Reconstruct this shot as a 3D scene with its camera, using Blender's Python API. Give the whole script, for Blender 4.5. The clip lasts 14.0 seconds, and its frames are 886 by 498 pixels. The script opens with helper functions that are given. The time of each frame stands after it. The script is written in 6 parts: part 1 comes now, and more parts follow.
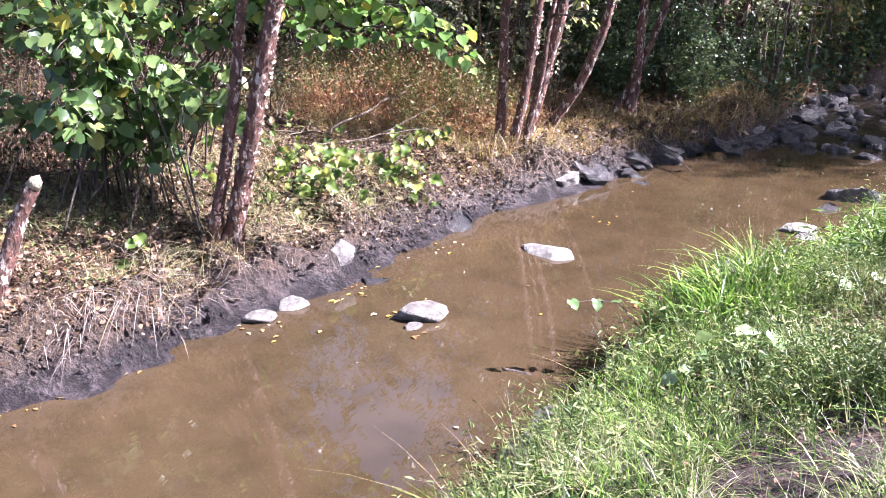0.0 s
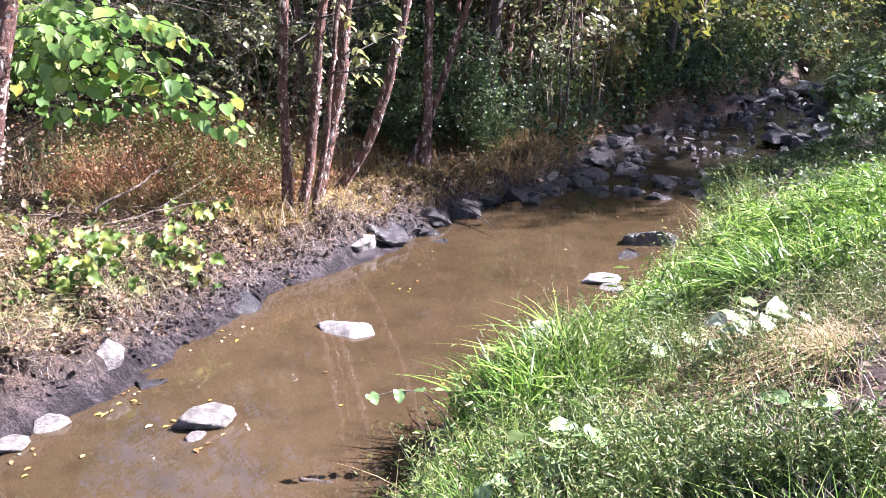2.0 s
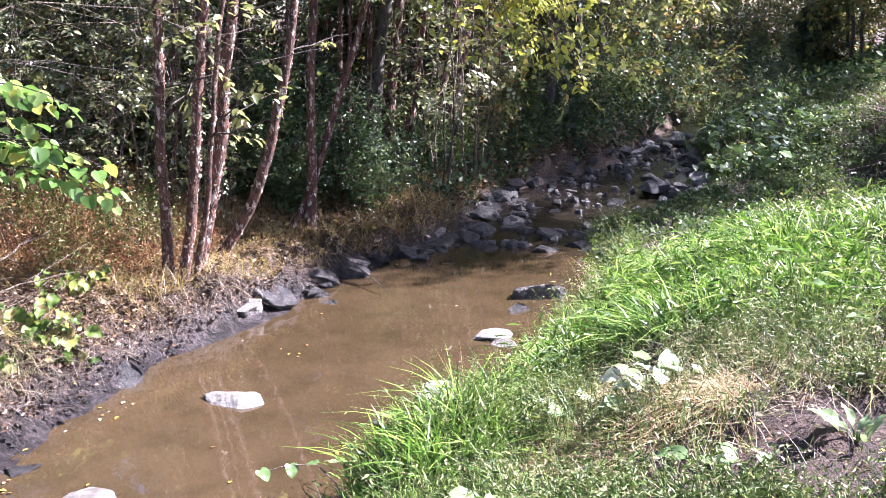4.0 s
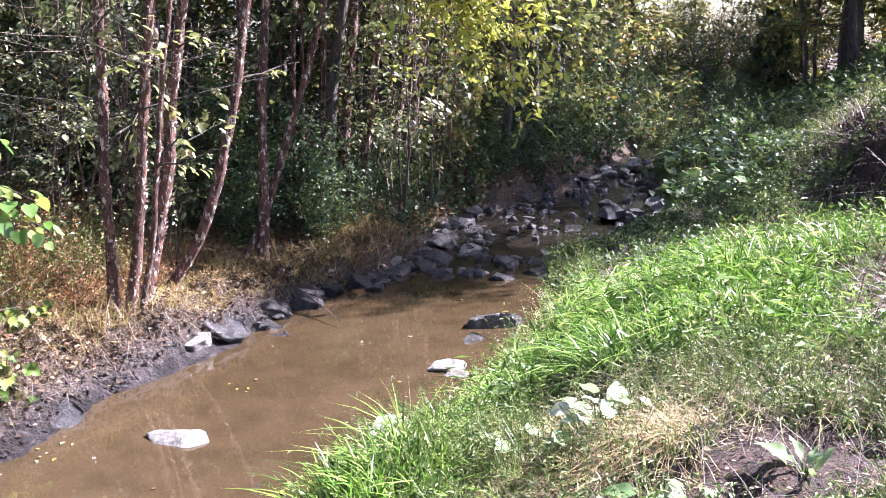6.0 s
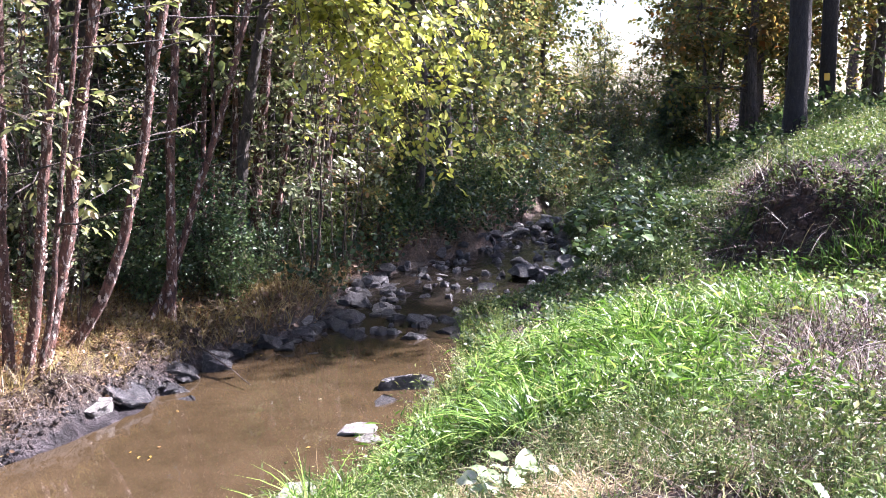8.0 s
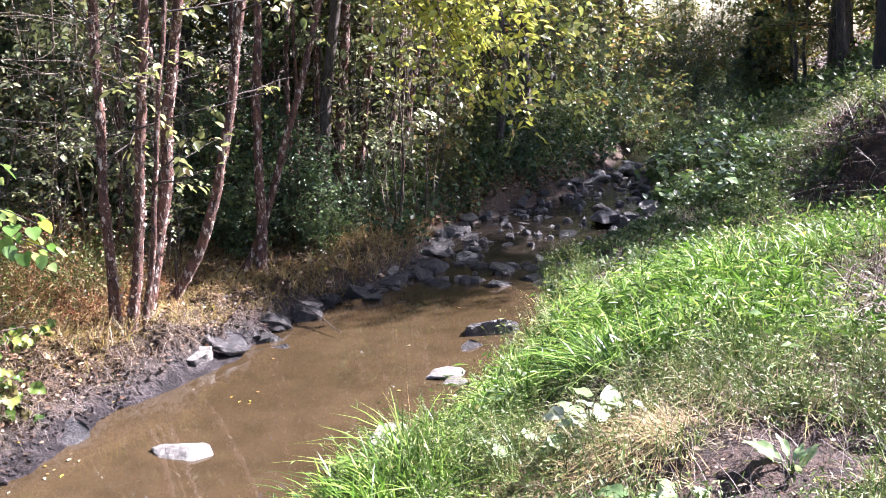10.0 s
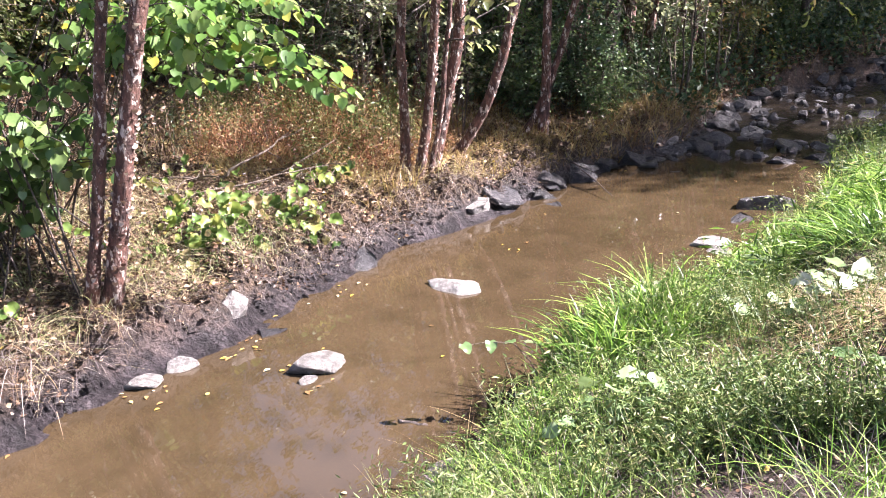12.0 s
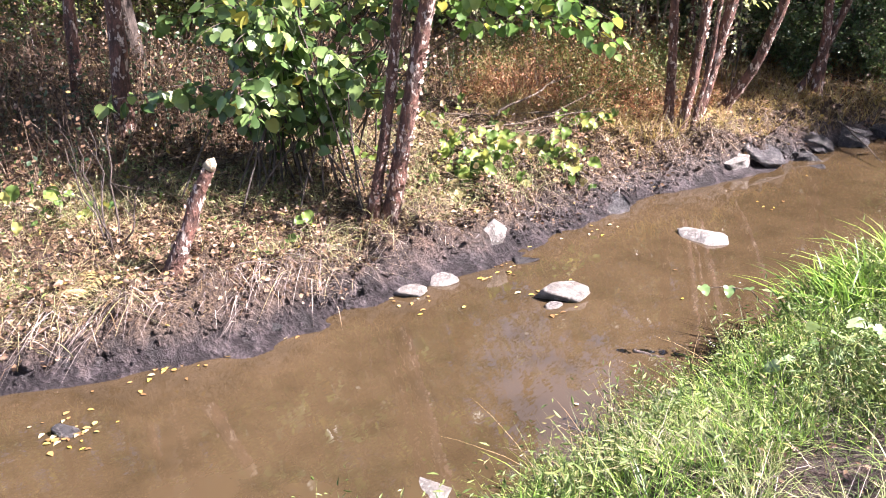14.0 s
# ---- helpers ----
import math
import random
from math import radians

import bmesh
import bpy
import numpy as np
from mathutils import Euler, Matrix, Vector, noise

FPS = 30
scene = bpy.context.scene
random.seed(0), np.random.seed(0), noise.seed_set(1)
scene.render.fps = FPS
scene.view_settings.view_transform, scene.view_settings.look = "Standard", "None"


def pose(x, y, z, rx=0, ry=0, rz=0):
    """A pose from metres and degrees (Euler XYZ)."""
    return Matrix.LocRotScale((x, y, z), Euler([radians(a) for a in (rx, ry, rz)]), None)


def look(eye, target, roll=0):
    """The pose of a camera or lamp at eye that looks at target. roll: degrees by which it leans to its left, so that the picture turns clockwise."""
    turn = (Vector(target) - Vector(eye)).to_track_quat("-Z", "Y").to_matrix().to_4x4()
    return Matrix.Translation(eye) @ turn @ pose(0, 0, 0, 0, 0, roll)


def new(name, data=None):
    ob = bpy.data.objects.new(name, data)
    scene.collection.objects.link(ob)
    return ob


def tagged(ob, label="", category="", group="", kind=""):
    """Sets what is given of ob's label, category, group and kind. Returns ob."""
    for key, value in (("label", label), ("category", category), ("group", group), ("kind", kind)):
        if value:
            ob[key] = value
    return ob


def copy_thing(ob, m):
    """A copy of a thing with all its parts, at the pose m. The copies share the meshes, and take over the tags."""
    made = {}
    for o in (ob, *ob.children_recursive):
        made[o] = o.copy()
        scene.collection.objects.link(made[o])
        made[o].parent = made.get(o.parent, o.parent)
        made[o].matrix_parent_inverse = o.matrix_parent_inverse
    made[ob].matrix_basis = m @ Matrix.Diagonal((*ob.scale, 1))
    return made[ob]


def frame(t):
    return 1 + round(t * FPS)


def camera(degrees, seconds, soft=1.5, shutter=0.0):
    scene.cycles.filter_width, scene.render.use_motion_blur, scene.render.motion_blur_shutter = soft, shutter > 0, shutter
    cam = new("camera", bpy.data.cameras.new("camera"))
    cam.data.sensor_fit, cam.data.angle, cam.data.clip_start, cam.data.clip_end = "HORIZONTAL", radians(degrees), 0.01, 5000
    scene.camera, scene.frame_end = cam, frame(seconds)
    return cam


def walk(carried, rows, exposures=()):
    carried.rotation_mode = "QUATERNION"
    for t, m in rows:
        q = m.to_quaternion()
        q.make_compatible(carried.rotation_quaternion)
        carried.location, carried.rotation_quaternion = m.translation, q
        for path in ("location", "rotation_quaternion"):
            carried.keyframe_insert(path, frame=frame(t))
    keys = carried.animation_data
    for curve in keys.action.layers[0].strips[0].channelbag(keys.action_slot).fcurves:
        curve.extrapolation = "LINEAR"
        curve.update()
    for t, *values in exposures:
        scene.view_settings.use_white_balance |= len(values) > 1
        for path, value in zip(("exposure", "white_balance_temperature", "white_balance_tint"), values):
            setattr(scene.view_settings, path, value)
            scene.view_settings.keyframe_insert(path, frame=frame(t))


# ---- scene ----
cam = camera(48.90, 14.0, 0.95)


def aim(x, y, z, tilt, turn, roll):
    """A camera's pose from its place, its tilt up from straight down, its turn to the left and its roll."""
    return pose(x, y, z, tilt, 0, turn) @ pose(0, 0, 0, 0, 0, roll)


PATH = [
    (0.0, aim(-0.013, -0.790, 2.107, 71.31, 24.15, 0.02)),
    (0.5, aim(-0.093, -0.643, 2.102, 69.71, 21.62, -0.21)),
    (1.0, aim(-0.070, -0.429, 2.127, 70.96, 20.39, -0.45)),
    (1.5, aim(-0.054, -0.295, 2.118, 73.46, 15.42, -1.85)),
    (2.0, aim(-0.082, -0.240, 2.121, 73.92, 12.53, -1.23)),
    (2.5, aim(-0.100, -0.185, 2.149, 74.19, 10.09, -1.92)),
    (3.0, aim(-0.102, -0.131, 2.145, 76.86, 7.99, -1.13)),
    (3.2, aim(-0.105, -0.147, 2.126, 76.91, 7.23, -1.44)),
    (5.3, aim(-0.057, -0.064, 2.146, 77.84, 4.57, -1.32)),
    (5.5, aim(-0.026, -0.028, 2.136, 78.43, 4.44, -1.50)),
    (6.0, aim(-0.019, -0.031, 2.132, 78.42, 3.56, -1.79)),
    (6.5, aim(0.000, -0.000, 2.146, 79.84, 0.00, -1.43)),
    (7.0, aim(0.025, 0.015, 2.152, 81.44, -1.69, -1.90)),
    (7.2, aim(0.023, 0.019, 2.157, 81.98, -1.89, -1.21)),
    (9.3, aim(0.001, -0.088, 2.205, 80.26, 0.23, -2.11)),
    (9.5, aim(-0.017, -0.109, 2.196, 80.34, 1.23, -2.50)),
    (10.0, aim(0.005, -0.131, 2.175, 78.78, 3.42, -3.27)),
    (10.5, aim(-0.004, -0.204, 2.166, 79.52, 8.49, -3.46)),
    (11.0, aim(0.066, -0.253, 2.158, 77.36, 15.46, -2.71)),
    (11.5, aim(0.130, -0.311, 2.154, 74.70, 18.25, -2.83)),
    (12.0, aim(0.188, -0.415, 2.144, 72.31, 21.19, -3.20)),
    (12.5, aim(0.231, -0.517, 2.155, 71.10, 23.36, -3.37)),
    (13.0, aim(0.286, -0.593, 2.162, 71.10, 26.50, -2.60)),
    (13.5, aim(0.356, -0.699, 2.174, 71.21, 31.82, -2.93)),
    (14.0, aim(0.406, -0.796, 2.203, 70.18, 37.09, -2.81)),
]
walk(cam, PATH, [(0.0, 2.80, 5900, 31), (1.5, 2.82, 5950, 30), (6.5, 2.88, 5900, 29), (9.5, 2.80, 6050, 27), (11.0, 2.88, 6200, 25), (12.5, 2.76, 6400, 27), (14.0, 2.80, 6550, 27)])

# ---- light ----
SUN_AZ = math.atan2(0.40, 0.92)      # towards the sun, from +x to +y
SUN_EL = radians(43)
sun_dir = Vector((math.cos(SUN_EL) * math.cos(SUN_AZ), math.cos(SUN_EL) * math.sin(SUN_AZ), math.sin(SUN_EL)))
sun = new("sun", bpy.data.lights.new("sun", "SUN"))
sun.data.energy, sun.data.angle, sun.data.color = 5.0, radians(0.53), (1.0, 0.965, 0.925)
sun.matrix_world = look((0, 0, 30), Vector((0, 0, 30)) - sun_dir)
world = bpy.data.worlds.new("sky")
scene.world = world
world.use_nodes = True
wn = world.node_tree
sky = wn.nodes.new("ShaderNodeTexSky")
sky.sky_type, sky.sun_disc = "NISHITA", False
sky.sun_elevation, sky.sun_rotation = SUN_EL, math.pi / 2 - SUN_AZ
sky.air_density, sky.dust_density = 1.0, 1.5
wn.nodes["Background"].inputs["Strength"].default_value = 0.052
wn.links.new(sky.outputs["Color"], wn.nodes["Background"].inputs["Color"])


# ---- materials ----
def material(name):
    m = bpy.data.materials.new(name)
    m.use_nodes = True
    return m, m.node_tree.nodes, m.node_tree.links, m.node_tree.nodes["Principled BSDF"]


def ramp(nodes, links, source, stops):
    r = nodes.new("ShaderNodeValToRGB")
    r.color_ramp.elements[0].position, r.color_ramp.elements[0].color = stops[0][0], (*stops[0][1], 1)
    r.color_ramp.elements[1].position, r.color_ramp.elements[1].color = stops[-1][0], (*stops[-1][1], 1)
    for p, c in stops[1:-1]:
        r.color_ramp.elements.new(p).color = (*c, 1)
    links.new(source, r.inputs["Fac"])
    return r.outputs["Color"]


def noise_tex(nodes, links, coords, scale, detail=4.0, rough=0.6):
    n = nodes.new("ShaderNodeTexNoise")
    n.inputs["Scale"].default_value, n.inputs["Detail"].default_value, n.inputs["Roughness"].default_value = scale, detail, rough
    links.new(coords, n.inputs["Vector"])
    return n.outputs["Fac"]


def mix(nodes, links, fac, a, b, blend="MIX"):
    m = nodes.new("ShaderNodeMix")
    m.data_type, m.blend_type = "RGBA", blend
    for key, val in ((0, fac), (6, a), (7, b)):
        if isinstance(val, (int, float)):
            m.inputs[key].default_value = val
        elif isinstance(val, tuple):
            m.inputs[key].default_value = (*val, 1)
        else:
            links.new(val, m.inputs[key])
    return m.outputs[2]


def math_node(nodes, links, op, a, b, clamp=False):
    m = nodes.new("ShaderNodeMath")
    m.operation, m.use_clamp = op, clamp
    for k, val in enumerate((a, b)):
        if isinstance(val, (int, float)):
            m.inputs[k].default_value = val
        else:
            links.new(val, m.inputs[k])
    return m.outputs[0]


def bump(nodes, links, bsdf, height, strength, distance):
    b = nodes.new("ShaderNodeBump")
    b.inputs["Strength"].default_value, b.inputs["Distance"].default_value = strength, distance
    links.new(height, b.inputs["Height"])
    links.new(b.outputs["Normal"], bsdf.inputs["Normal"])


def leaf_material(name, stops, translucent=0.35, rough=0.45, single=False, sheen=0.3):
    """Leaves or blades: the tint varies from piece to piece (single: each leaf is an object)."""
    m, n, l, p = material(name)
    geo = n.new("ShaderNodeNewGeometry")
    one = n.new("ShaderNodeObjectInfo")
    c = ramp(n, l, one.outputs["Random"] if single else geo.outputs["Random Per Island"], [(p_, tuple(0.75 * v for v in col)) for p_, col in stops])
    tc = n.new("ShaderNodeTexCoord")
    c = mix(n, l, 0.55, c, ramp(n, l, noise_tex(n, l, tc.outputs["Object"], 2.3), [(0.3, (0.45, 0.45, 0.42)), (0.65, (1, 1, 1))]), "MULTIPLY")
    l.new(c, p.inputs["Base Color"])
    p.inputs["Roughness"].default_value = max(rough - 0.06, 0.28)
    p.inputs["Specular IOR Level"].default_value = sheen
    t = n.new("ShaderNodeBsdfTranslucent")
    l.new(mix(n, l, 0.5, c, (0.95, 1.0, 0.6), "MULTIPLY"), t.inputs["Color"])
    s = n.new("ShaderNodeMixShader")
    s.inputs[0].default_value = translucent
    l.new(p.outputs[0], s.inputs[1]), l.new(t.outputs[0], s.inputs[2])
    l.new(s.outputs[0], n["Material Output"].inputs["Surface"])
    return m


GREEN = [(0.0, (0.045, 0.085, 0.032)), (0.4, (0.085, 0.145, 0.055)), (0.75, (0.15, 0.22, 0.08)), (1.0, (0.28, 0.31, 0.11))]
# dark green of its own, also standing for shade in undergrowth and riffle weeds
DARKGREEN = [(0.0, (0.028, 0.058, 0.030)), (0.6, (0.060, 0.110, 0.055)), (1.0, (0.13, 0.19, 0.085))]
YELLOW = [(0.0, (0.16, 0.20, 0.07)), (0.4, (0.34, 0.37, 0.14)), (0.8, (0.54, 0.53, 0.24)), (1.0, (0.48, 0.33, 0.16))]
AUTUMN = [(0.0, (0.08, 0.115, 0.045)), (0.5, (0.17, 0.19, 0.075)), (0.85, (0.34, 0.30, 0.11)), (1.0, (0.36, 0.16, 0.06))]
# brightened in colour for the sunlit arching branch; some weeds share it
KNOT = [(0.0, (0.08, 0.18, 0.04)), (0.4, (0.20, 0.38, 0.09)), (0.9, (0.42, 0.58, 0.20)), (1.0, (0.62, 0.54, 0.08))]
GRASS = [(0.0, (0.035, 0.085, 0.015)), (0.42, (0.12, 0.26, 0.035)), (0.75, (0.28, 0.48, 0.075)), (0.94, (0.44, 0.62, 0.15)), (1.0, (0.62, 0.54, 0.29))]
WEED = [(0.0, (0.05, 0.10, 0.022)), (0.5, (0.14, 0.22, 0.055)), (0.85, (0.28, 0.35, 0.11)), (1.0, (0.52, 0.44, 0.25))]
STRAW = [(0.0, (0.22, 0.13, 0.08)), (0.4, (0.46, 0.33, 0.18)), (0.8, (0.66, 0.54, 0.30)), (1.0, (0.36, 0.38, 0.10))]
RUST = [(0.0, (0.05, 0.03, 0.02)), (0.30, (0.20, 0.080, 0.042)), (0.65, (0.46, 0.185, 0.09)), (0.90, (0.58, 0.38, 0.20)), (1.0, (0.24, 0.25, 0.08))]
LITTER = [(0.0, (0.04, 0.024, 0.017)), (0.45, (0.14, 0.083, 0.052)), (0.8, (0.32, 0.205, 0.13)), (0.95, (0.52, 0.40, 0.29)), (1.0, (0.50, 0.36, 0.06))]
FLOAT = [(0.0, (0.20, 0.11, 0.05)), (0.3, (0.42, 0.26, 0.10)), (0.55, (0.60, 0.44, 0.07)), (0.75, (0.55, 0.45, 0.24)), (1.0, (0.66, 0.58, 0.40))]
m_green = leaf_material("shrub_leaf", GREEN, 0.42, 0.55)
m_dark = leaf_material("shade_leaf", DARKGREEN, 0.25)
m_yellow = leaf_material("yellow_leaf", YELLOW, 0.55)
m_autumn = leaf_material("autumn_leaf", AUTUMN, 0.45)
m_knot = leaf_material("knotweed_leaf", KNOT, 0.5, 0.42, sheen=0.6)
m_grass = leaf_material("grass_blade", GRASS, 0.28, 0.42)
m_weed = leaf_material("weed_leaf", WEED, 0.2, 0.5)
m_straw = leaf_material("straw_blade", STRAW, 0.2)
m_bleached = leaf_material("bleached_straw", [(0.0, (0.34, 0.22, 0.13)), (0.4, (0.60, 0.48, 0.28)), (0.8, (0.74, 0.66, 0.42)), (1.0, (0.52, 0.54, 0.16))], 0.2)
m_pale_grass = leaf_material("pale_green_grass", [(0.0, (0.16, 0.22, 0.08)), (0.5, (0.34, 0.40, 0.17)), (0.85, (0.55, 0.56, 0.30)), (1.0, (0.66, 0.58, 0.36))], 0.35)
m_gold = leaf_material("golden_grass", [(0.0, (0.26, 0.17, 0.07)), (0.5, (0.46, 0.33, 0.13)), (0.9, (0.64, 0.52, 0.24)), (1.0, (0.40, 0.42, 0.14))], 0.3)
m_rust = leaf_material("rust_grass", RUST, 0.2)
m_litter = leaf_material("fallen_leaf", LITTER, 0.15)
m_vine = leaf_material("vine_leaf", [(0.0, (0.09, 0.18, 0.05)), (0.5, (0.23, 0.34, 0.08)), (0.8, (0.44, 0.46, 0.13)), (1.0, (0.50, 0.38, 0.22))], 0.4, 0.45, True)
m_knot_one = leaf_material("single_knotweed_leaf", KNOT, 0.5, 0.40, True, 0.6)
# darker copy of KNOT: the clump's partial shade is put into the colour
SHADED_KNOT = [(0.0, (0.045, 0.10, 0.03)), (0.5, (0.13, 0.24, 0.07)), (0.92, (0.28, 0.40, 0.13)), (1.0, (0.56, 0.48, 0.07))]
m_knot_shaded, m_knot_shaded_one = leaf_material("shaded_knotweed_leaf", SHADED_KNOT, 0.4, 0.42, sheen=0.6), leaf_material("single_shaded_knotweed_leaf", SHADED_KNOT, 0.4, 0.4, True, 0.6)
m_orange = leaf_material("orange_autumn_leaf", [(0.0, (0.10, 0.11, 0.04)), (0.5, (0.26, 0.20, 0.07)), (0.85, (0.48, 0.32, 0.09)), (1.0, (0.50, 0.20, 0.06))], 0.62)
# lightened copy of AUTUMN: backlight through the far crowns is put into the colour
m_far = leaf_material("backlit_tree_leaf", [(0.0, (0.13, 0.17, 0.06)), (0.5, (0.27, 0.30, 0.10)), (0.85, (0.48, 0.44, 0.15)), (1.0, (0.46, 0.22, 0.08))], 0.62)
m_gloss = leaf_material("glossy_dark_leaf", [(0.0, (0.040, 0.085, 0.035)), (0.6, (0.11, 0.19, 0.075)), (1.0, (0.26, 0.36, 0.15))], 0.3, 0.34, sheen=0.7)
m_yellow_one = leaf_material("single_yellow_leaf", YELLOW, 0.5, 0.45, True)
m_dark_one = leaf_material("single_dark_leaf", DARKGREEN, 0.25, 0.4, True)
m_green_one = leaf_material("single_green_leaf", GREEN, 0.35, 0.4, True)
m_root = leaf_material("dead_root", [(0.0, (0.10, 0.078, 0.075)), (0.5, (0.30, 0.245, 0.235)), (1.0, (0.60, 0.53, 0.47))], 0.1, 0.8)
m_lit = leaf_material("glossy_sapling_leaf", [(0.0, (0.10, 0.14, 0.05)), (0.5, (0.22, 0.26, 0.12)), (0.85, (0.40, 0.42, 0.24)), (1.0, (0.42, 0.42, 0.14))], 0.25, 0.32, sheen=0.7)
m_slope = leaf_material("slope_weed_leaf", [(0.0, (0.06, 0.11, 0.03)), (0.45, (0.17, 0.25, 0.07)), (0.85, (0.32, 0.40, 0.12)), (1.0, (0.42, 0.36, 0.16))], 0.25, 0.6)
m_dead = leaf_material("dead_stem", [(0.0, (0.035, 0.022, 0.017)), (0.65, (0.11, 0.07, 0.05)), (1.0, (0.40, 0.30, 0.22))], 0.1, 0.8)
# brighter copy of YELLOW: the sun on the drooping boughs is in the colour
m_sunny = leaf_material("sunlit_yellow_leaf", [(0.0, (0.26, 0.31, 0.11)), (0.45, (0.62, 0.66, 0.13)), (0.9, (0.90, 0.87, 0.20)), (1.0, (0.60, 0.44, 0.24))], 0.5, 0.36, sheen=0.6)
m_float = leaf_material("floating_leaf", FLOAT, 0.1, 0.4)
m_pale = leaf_material("pale_broad_leaf", [(0.0, (0.15, 0.26, 0.09)), (0.6, (0.27, 0.39, 0.17)), (1.0, (0.42, 0.52, 0.30))], 0.25, 0.36, True, 0.5)
m_dock = leaf_material("bleached_dock_leaf", [(0.0, (0.18, 0.28, 0.10)), (0.5, (0.36, 0.44, 0.25)), (1.0, (0.60, 0.62, 0.48))], 0.2, 0.45, True, 0.4)


def ground_material():
    """Earth: leaf mould under the trees, bare brown soil on the open bank, near-black mud along the water."""
    m, n, l, p = material("bank_soil")
    tc = n.new("ShaderNodeTexCoord")
    co = tc.outputs["Object"]
    fine, mid, big = noise_tex(n, l, co, 34, 6, 0.7), noise_tex(n, l, co, 7, 5), noise_tex(n, l, co, 1.1, 3)
    litter = ramp(n, l, fine, [(0.28, (0.028, 0.017, 0.012)), (0.5, (0.085, 0.054, 0.032)), (0.72, (0.23, 0.16, 0.095))])
    soil = ramp(n, l, math_node(n, l, "MULTIPLY", math_node(n, l, "ADD", mid, fine), 0.5), [(0.34, (0.017, 0.0095, 0.0072)), (0.50, (0.056, 0.033, 0.0245)), (0.66, (0.15, 0.094, 0.071))])
    sep = n.new("ShaderNodeSeparateXYZ")
    l.new(co, sep.inputs[0])
    wooded = math_node(n, l, "MULTIPLY_ADD", math_node(n, l, "MULTIPLY_ADD", sep.outputs["Y"], -0.4), -1.0)
    l.new(sep.outputs["X"], n[-2].inputs[2])
    n[-1].inputs[2].default_value = -2.7
    n[-1].use_clamp = True
    cover_ = math_node(n, l, "MULTIPLY", wooded, ramp(n, l, big, [(0.34, (0, 0, 0)), (0.56, (1, 1, 1))]))
    dry = mix(n, l, cover_, soil, litter)
    mud = ramp(n, l, math_node(n, l, "MULTIPLY", math_node(n, l, "ADD", mid, fine), 0.5), [(0.38, (0.006, 0.0045, 0.005)), (0.50, (0.028, 0.022, 0.024)), (0.64, (0.11, 0.090, 0.094))])
    edge = math_node(n, l, "ADD", sep.outputs["Z"], math_node(n, l, "MULTIPLY", mid, 0.35))
    wet = math_node(n, l, "MULTIPLY_ADD", edge, -5.5)
    n[-1].inputs[2].default_value = 2.35
    n[-1].use_clamp = True
    l.new(mix(n, l, wet, dry, mud), p.inputs["Base Color"])
    l.new(math_node(n, l, "MULTIPLY_ADD", wet, -0.42), p.inputs["Roughness"])
    n[-1].inputs[2].default_value = 0.9
    bump(n, l, p, math_node(n, l, "ADD", fine, mid), 1.0, 0.11)
    return m


def earth_material():
    """Red-brown crumbly subsoil of the bare cut."""
    m, n, l, p = material("red_brown_earth")
    co = n.new("ShaderNodeTexCoord").outputs["Object"]
    fine, mid = noise_tex(n, l, co, 42, 6, 0.7), noise_tex(n, l, co, 8, 5)
    both = math_node(n, l, "MULTIPLY", math_node(n, l, "ADD", mid, fine), 0.5)
    l.new(ramp(n, l, both, [(0.34, (0.026, 0.013, 0.009)), (0.50, (0.088, 0.046, 0.033)), (0.66, (0.21, 0.125, 0.092))]), p.inputs["Base Color"])
    p.inputs["Roughness"].default_value = 0.92
    bump(n, l, p, math_node(n, l, "ADD", fine, mid), 1.0, 0.06)
    return m


def water_material():
    """Silty pool water that turns to clear running water over the riffle, darkened in colour there for its shade."""
    m, n, l, p = material("muddy_water")
    tc = n.new("ShaderNodeTexCoord")
    co = tc.outputs["Object"]
    big = noise_tex(n, l, co, 0.7, 3)
    silt = ramp(n, l, big, [(0.3, (0.038, 0.026, 0.0135)), (0.7, (0.055, 0.0375, 0.0205))])
    murk = ramp(n, l, noise_tex(n, l, co, 3.4, 5, 0.62), [(0.34, (0.62, 0.64, 0.62)), (0.55, (1, 1, 1))])
    pool = mix(n, l, 0.7, silt, murk, "MULTIPLY")
    sep = n.new("ShaderNodeSeparateXYZ")
    l.new(co, sep.inputs[0])
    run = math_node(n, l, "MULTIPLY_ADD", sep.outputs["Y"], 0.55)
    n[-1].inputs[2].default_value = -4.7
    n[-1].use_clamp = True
    # one darker colour for the running water and the shade over the riffle
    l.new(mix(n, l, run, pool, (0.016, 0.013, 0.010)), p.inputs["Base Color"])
    p.inputs["Roughness"].default_value, p.inputs["IOR"].default_value = 0.015, 1.52
    mp = n.new("ShaderNodeMapping")
    mp.inputs["Rotation"].default_value, mp.inputs["Scale"].default_value = (0, 0, 0.35), (9, 3.5, 1)
    l.new(co, mp.inputs["Vector"])
    still = math_node(n, l, "MULTIPLY", noise_tex(n, l, mp.outputs["Vector"], 1.0, 3, 0.5), 0.06)
    quick = math_node(n, l, "MULTIPLY", noise_tex(n, l, mp.outputs["Vector"], 2.2, 3, 0.5), math_node(n, l, "MULTIPLY", run, 0.9))
    bump(n, l, p, math_node(n, l, "ADD", still, quick), 1.0, 0.02)
    return m


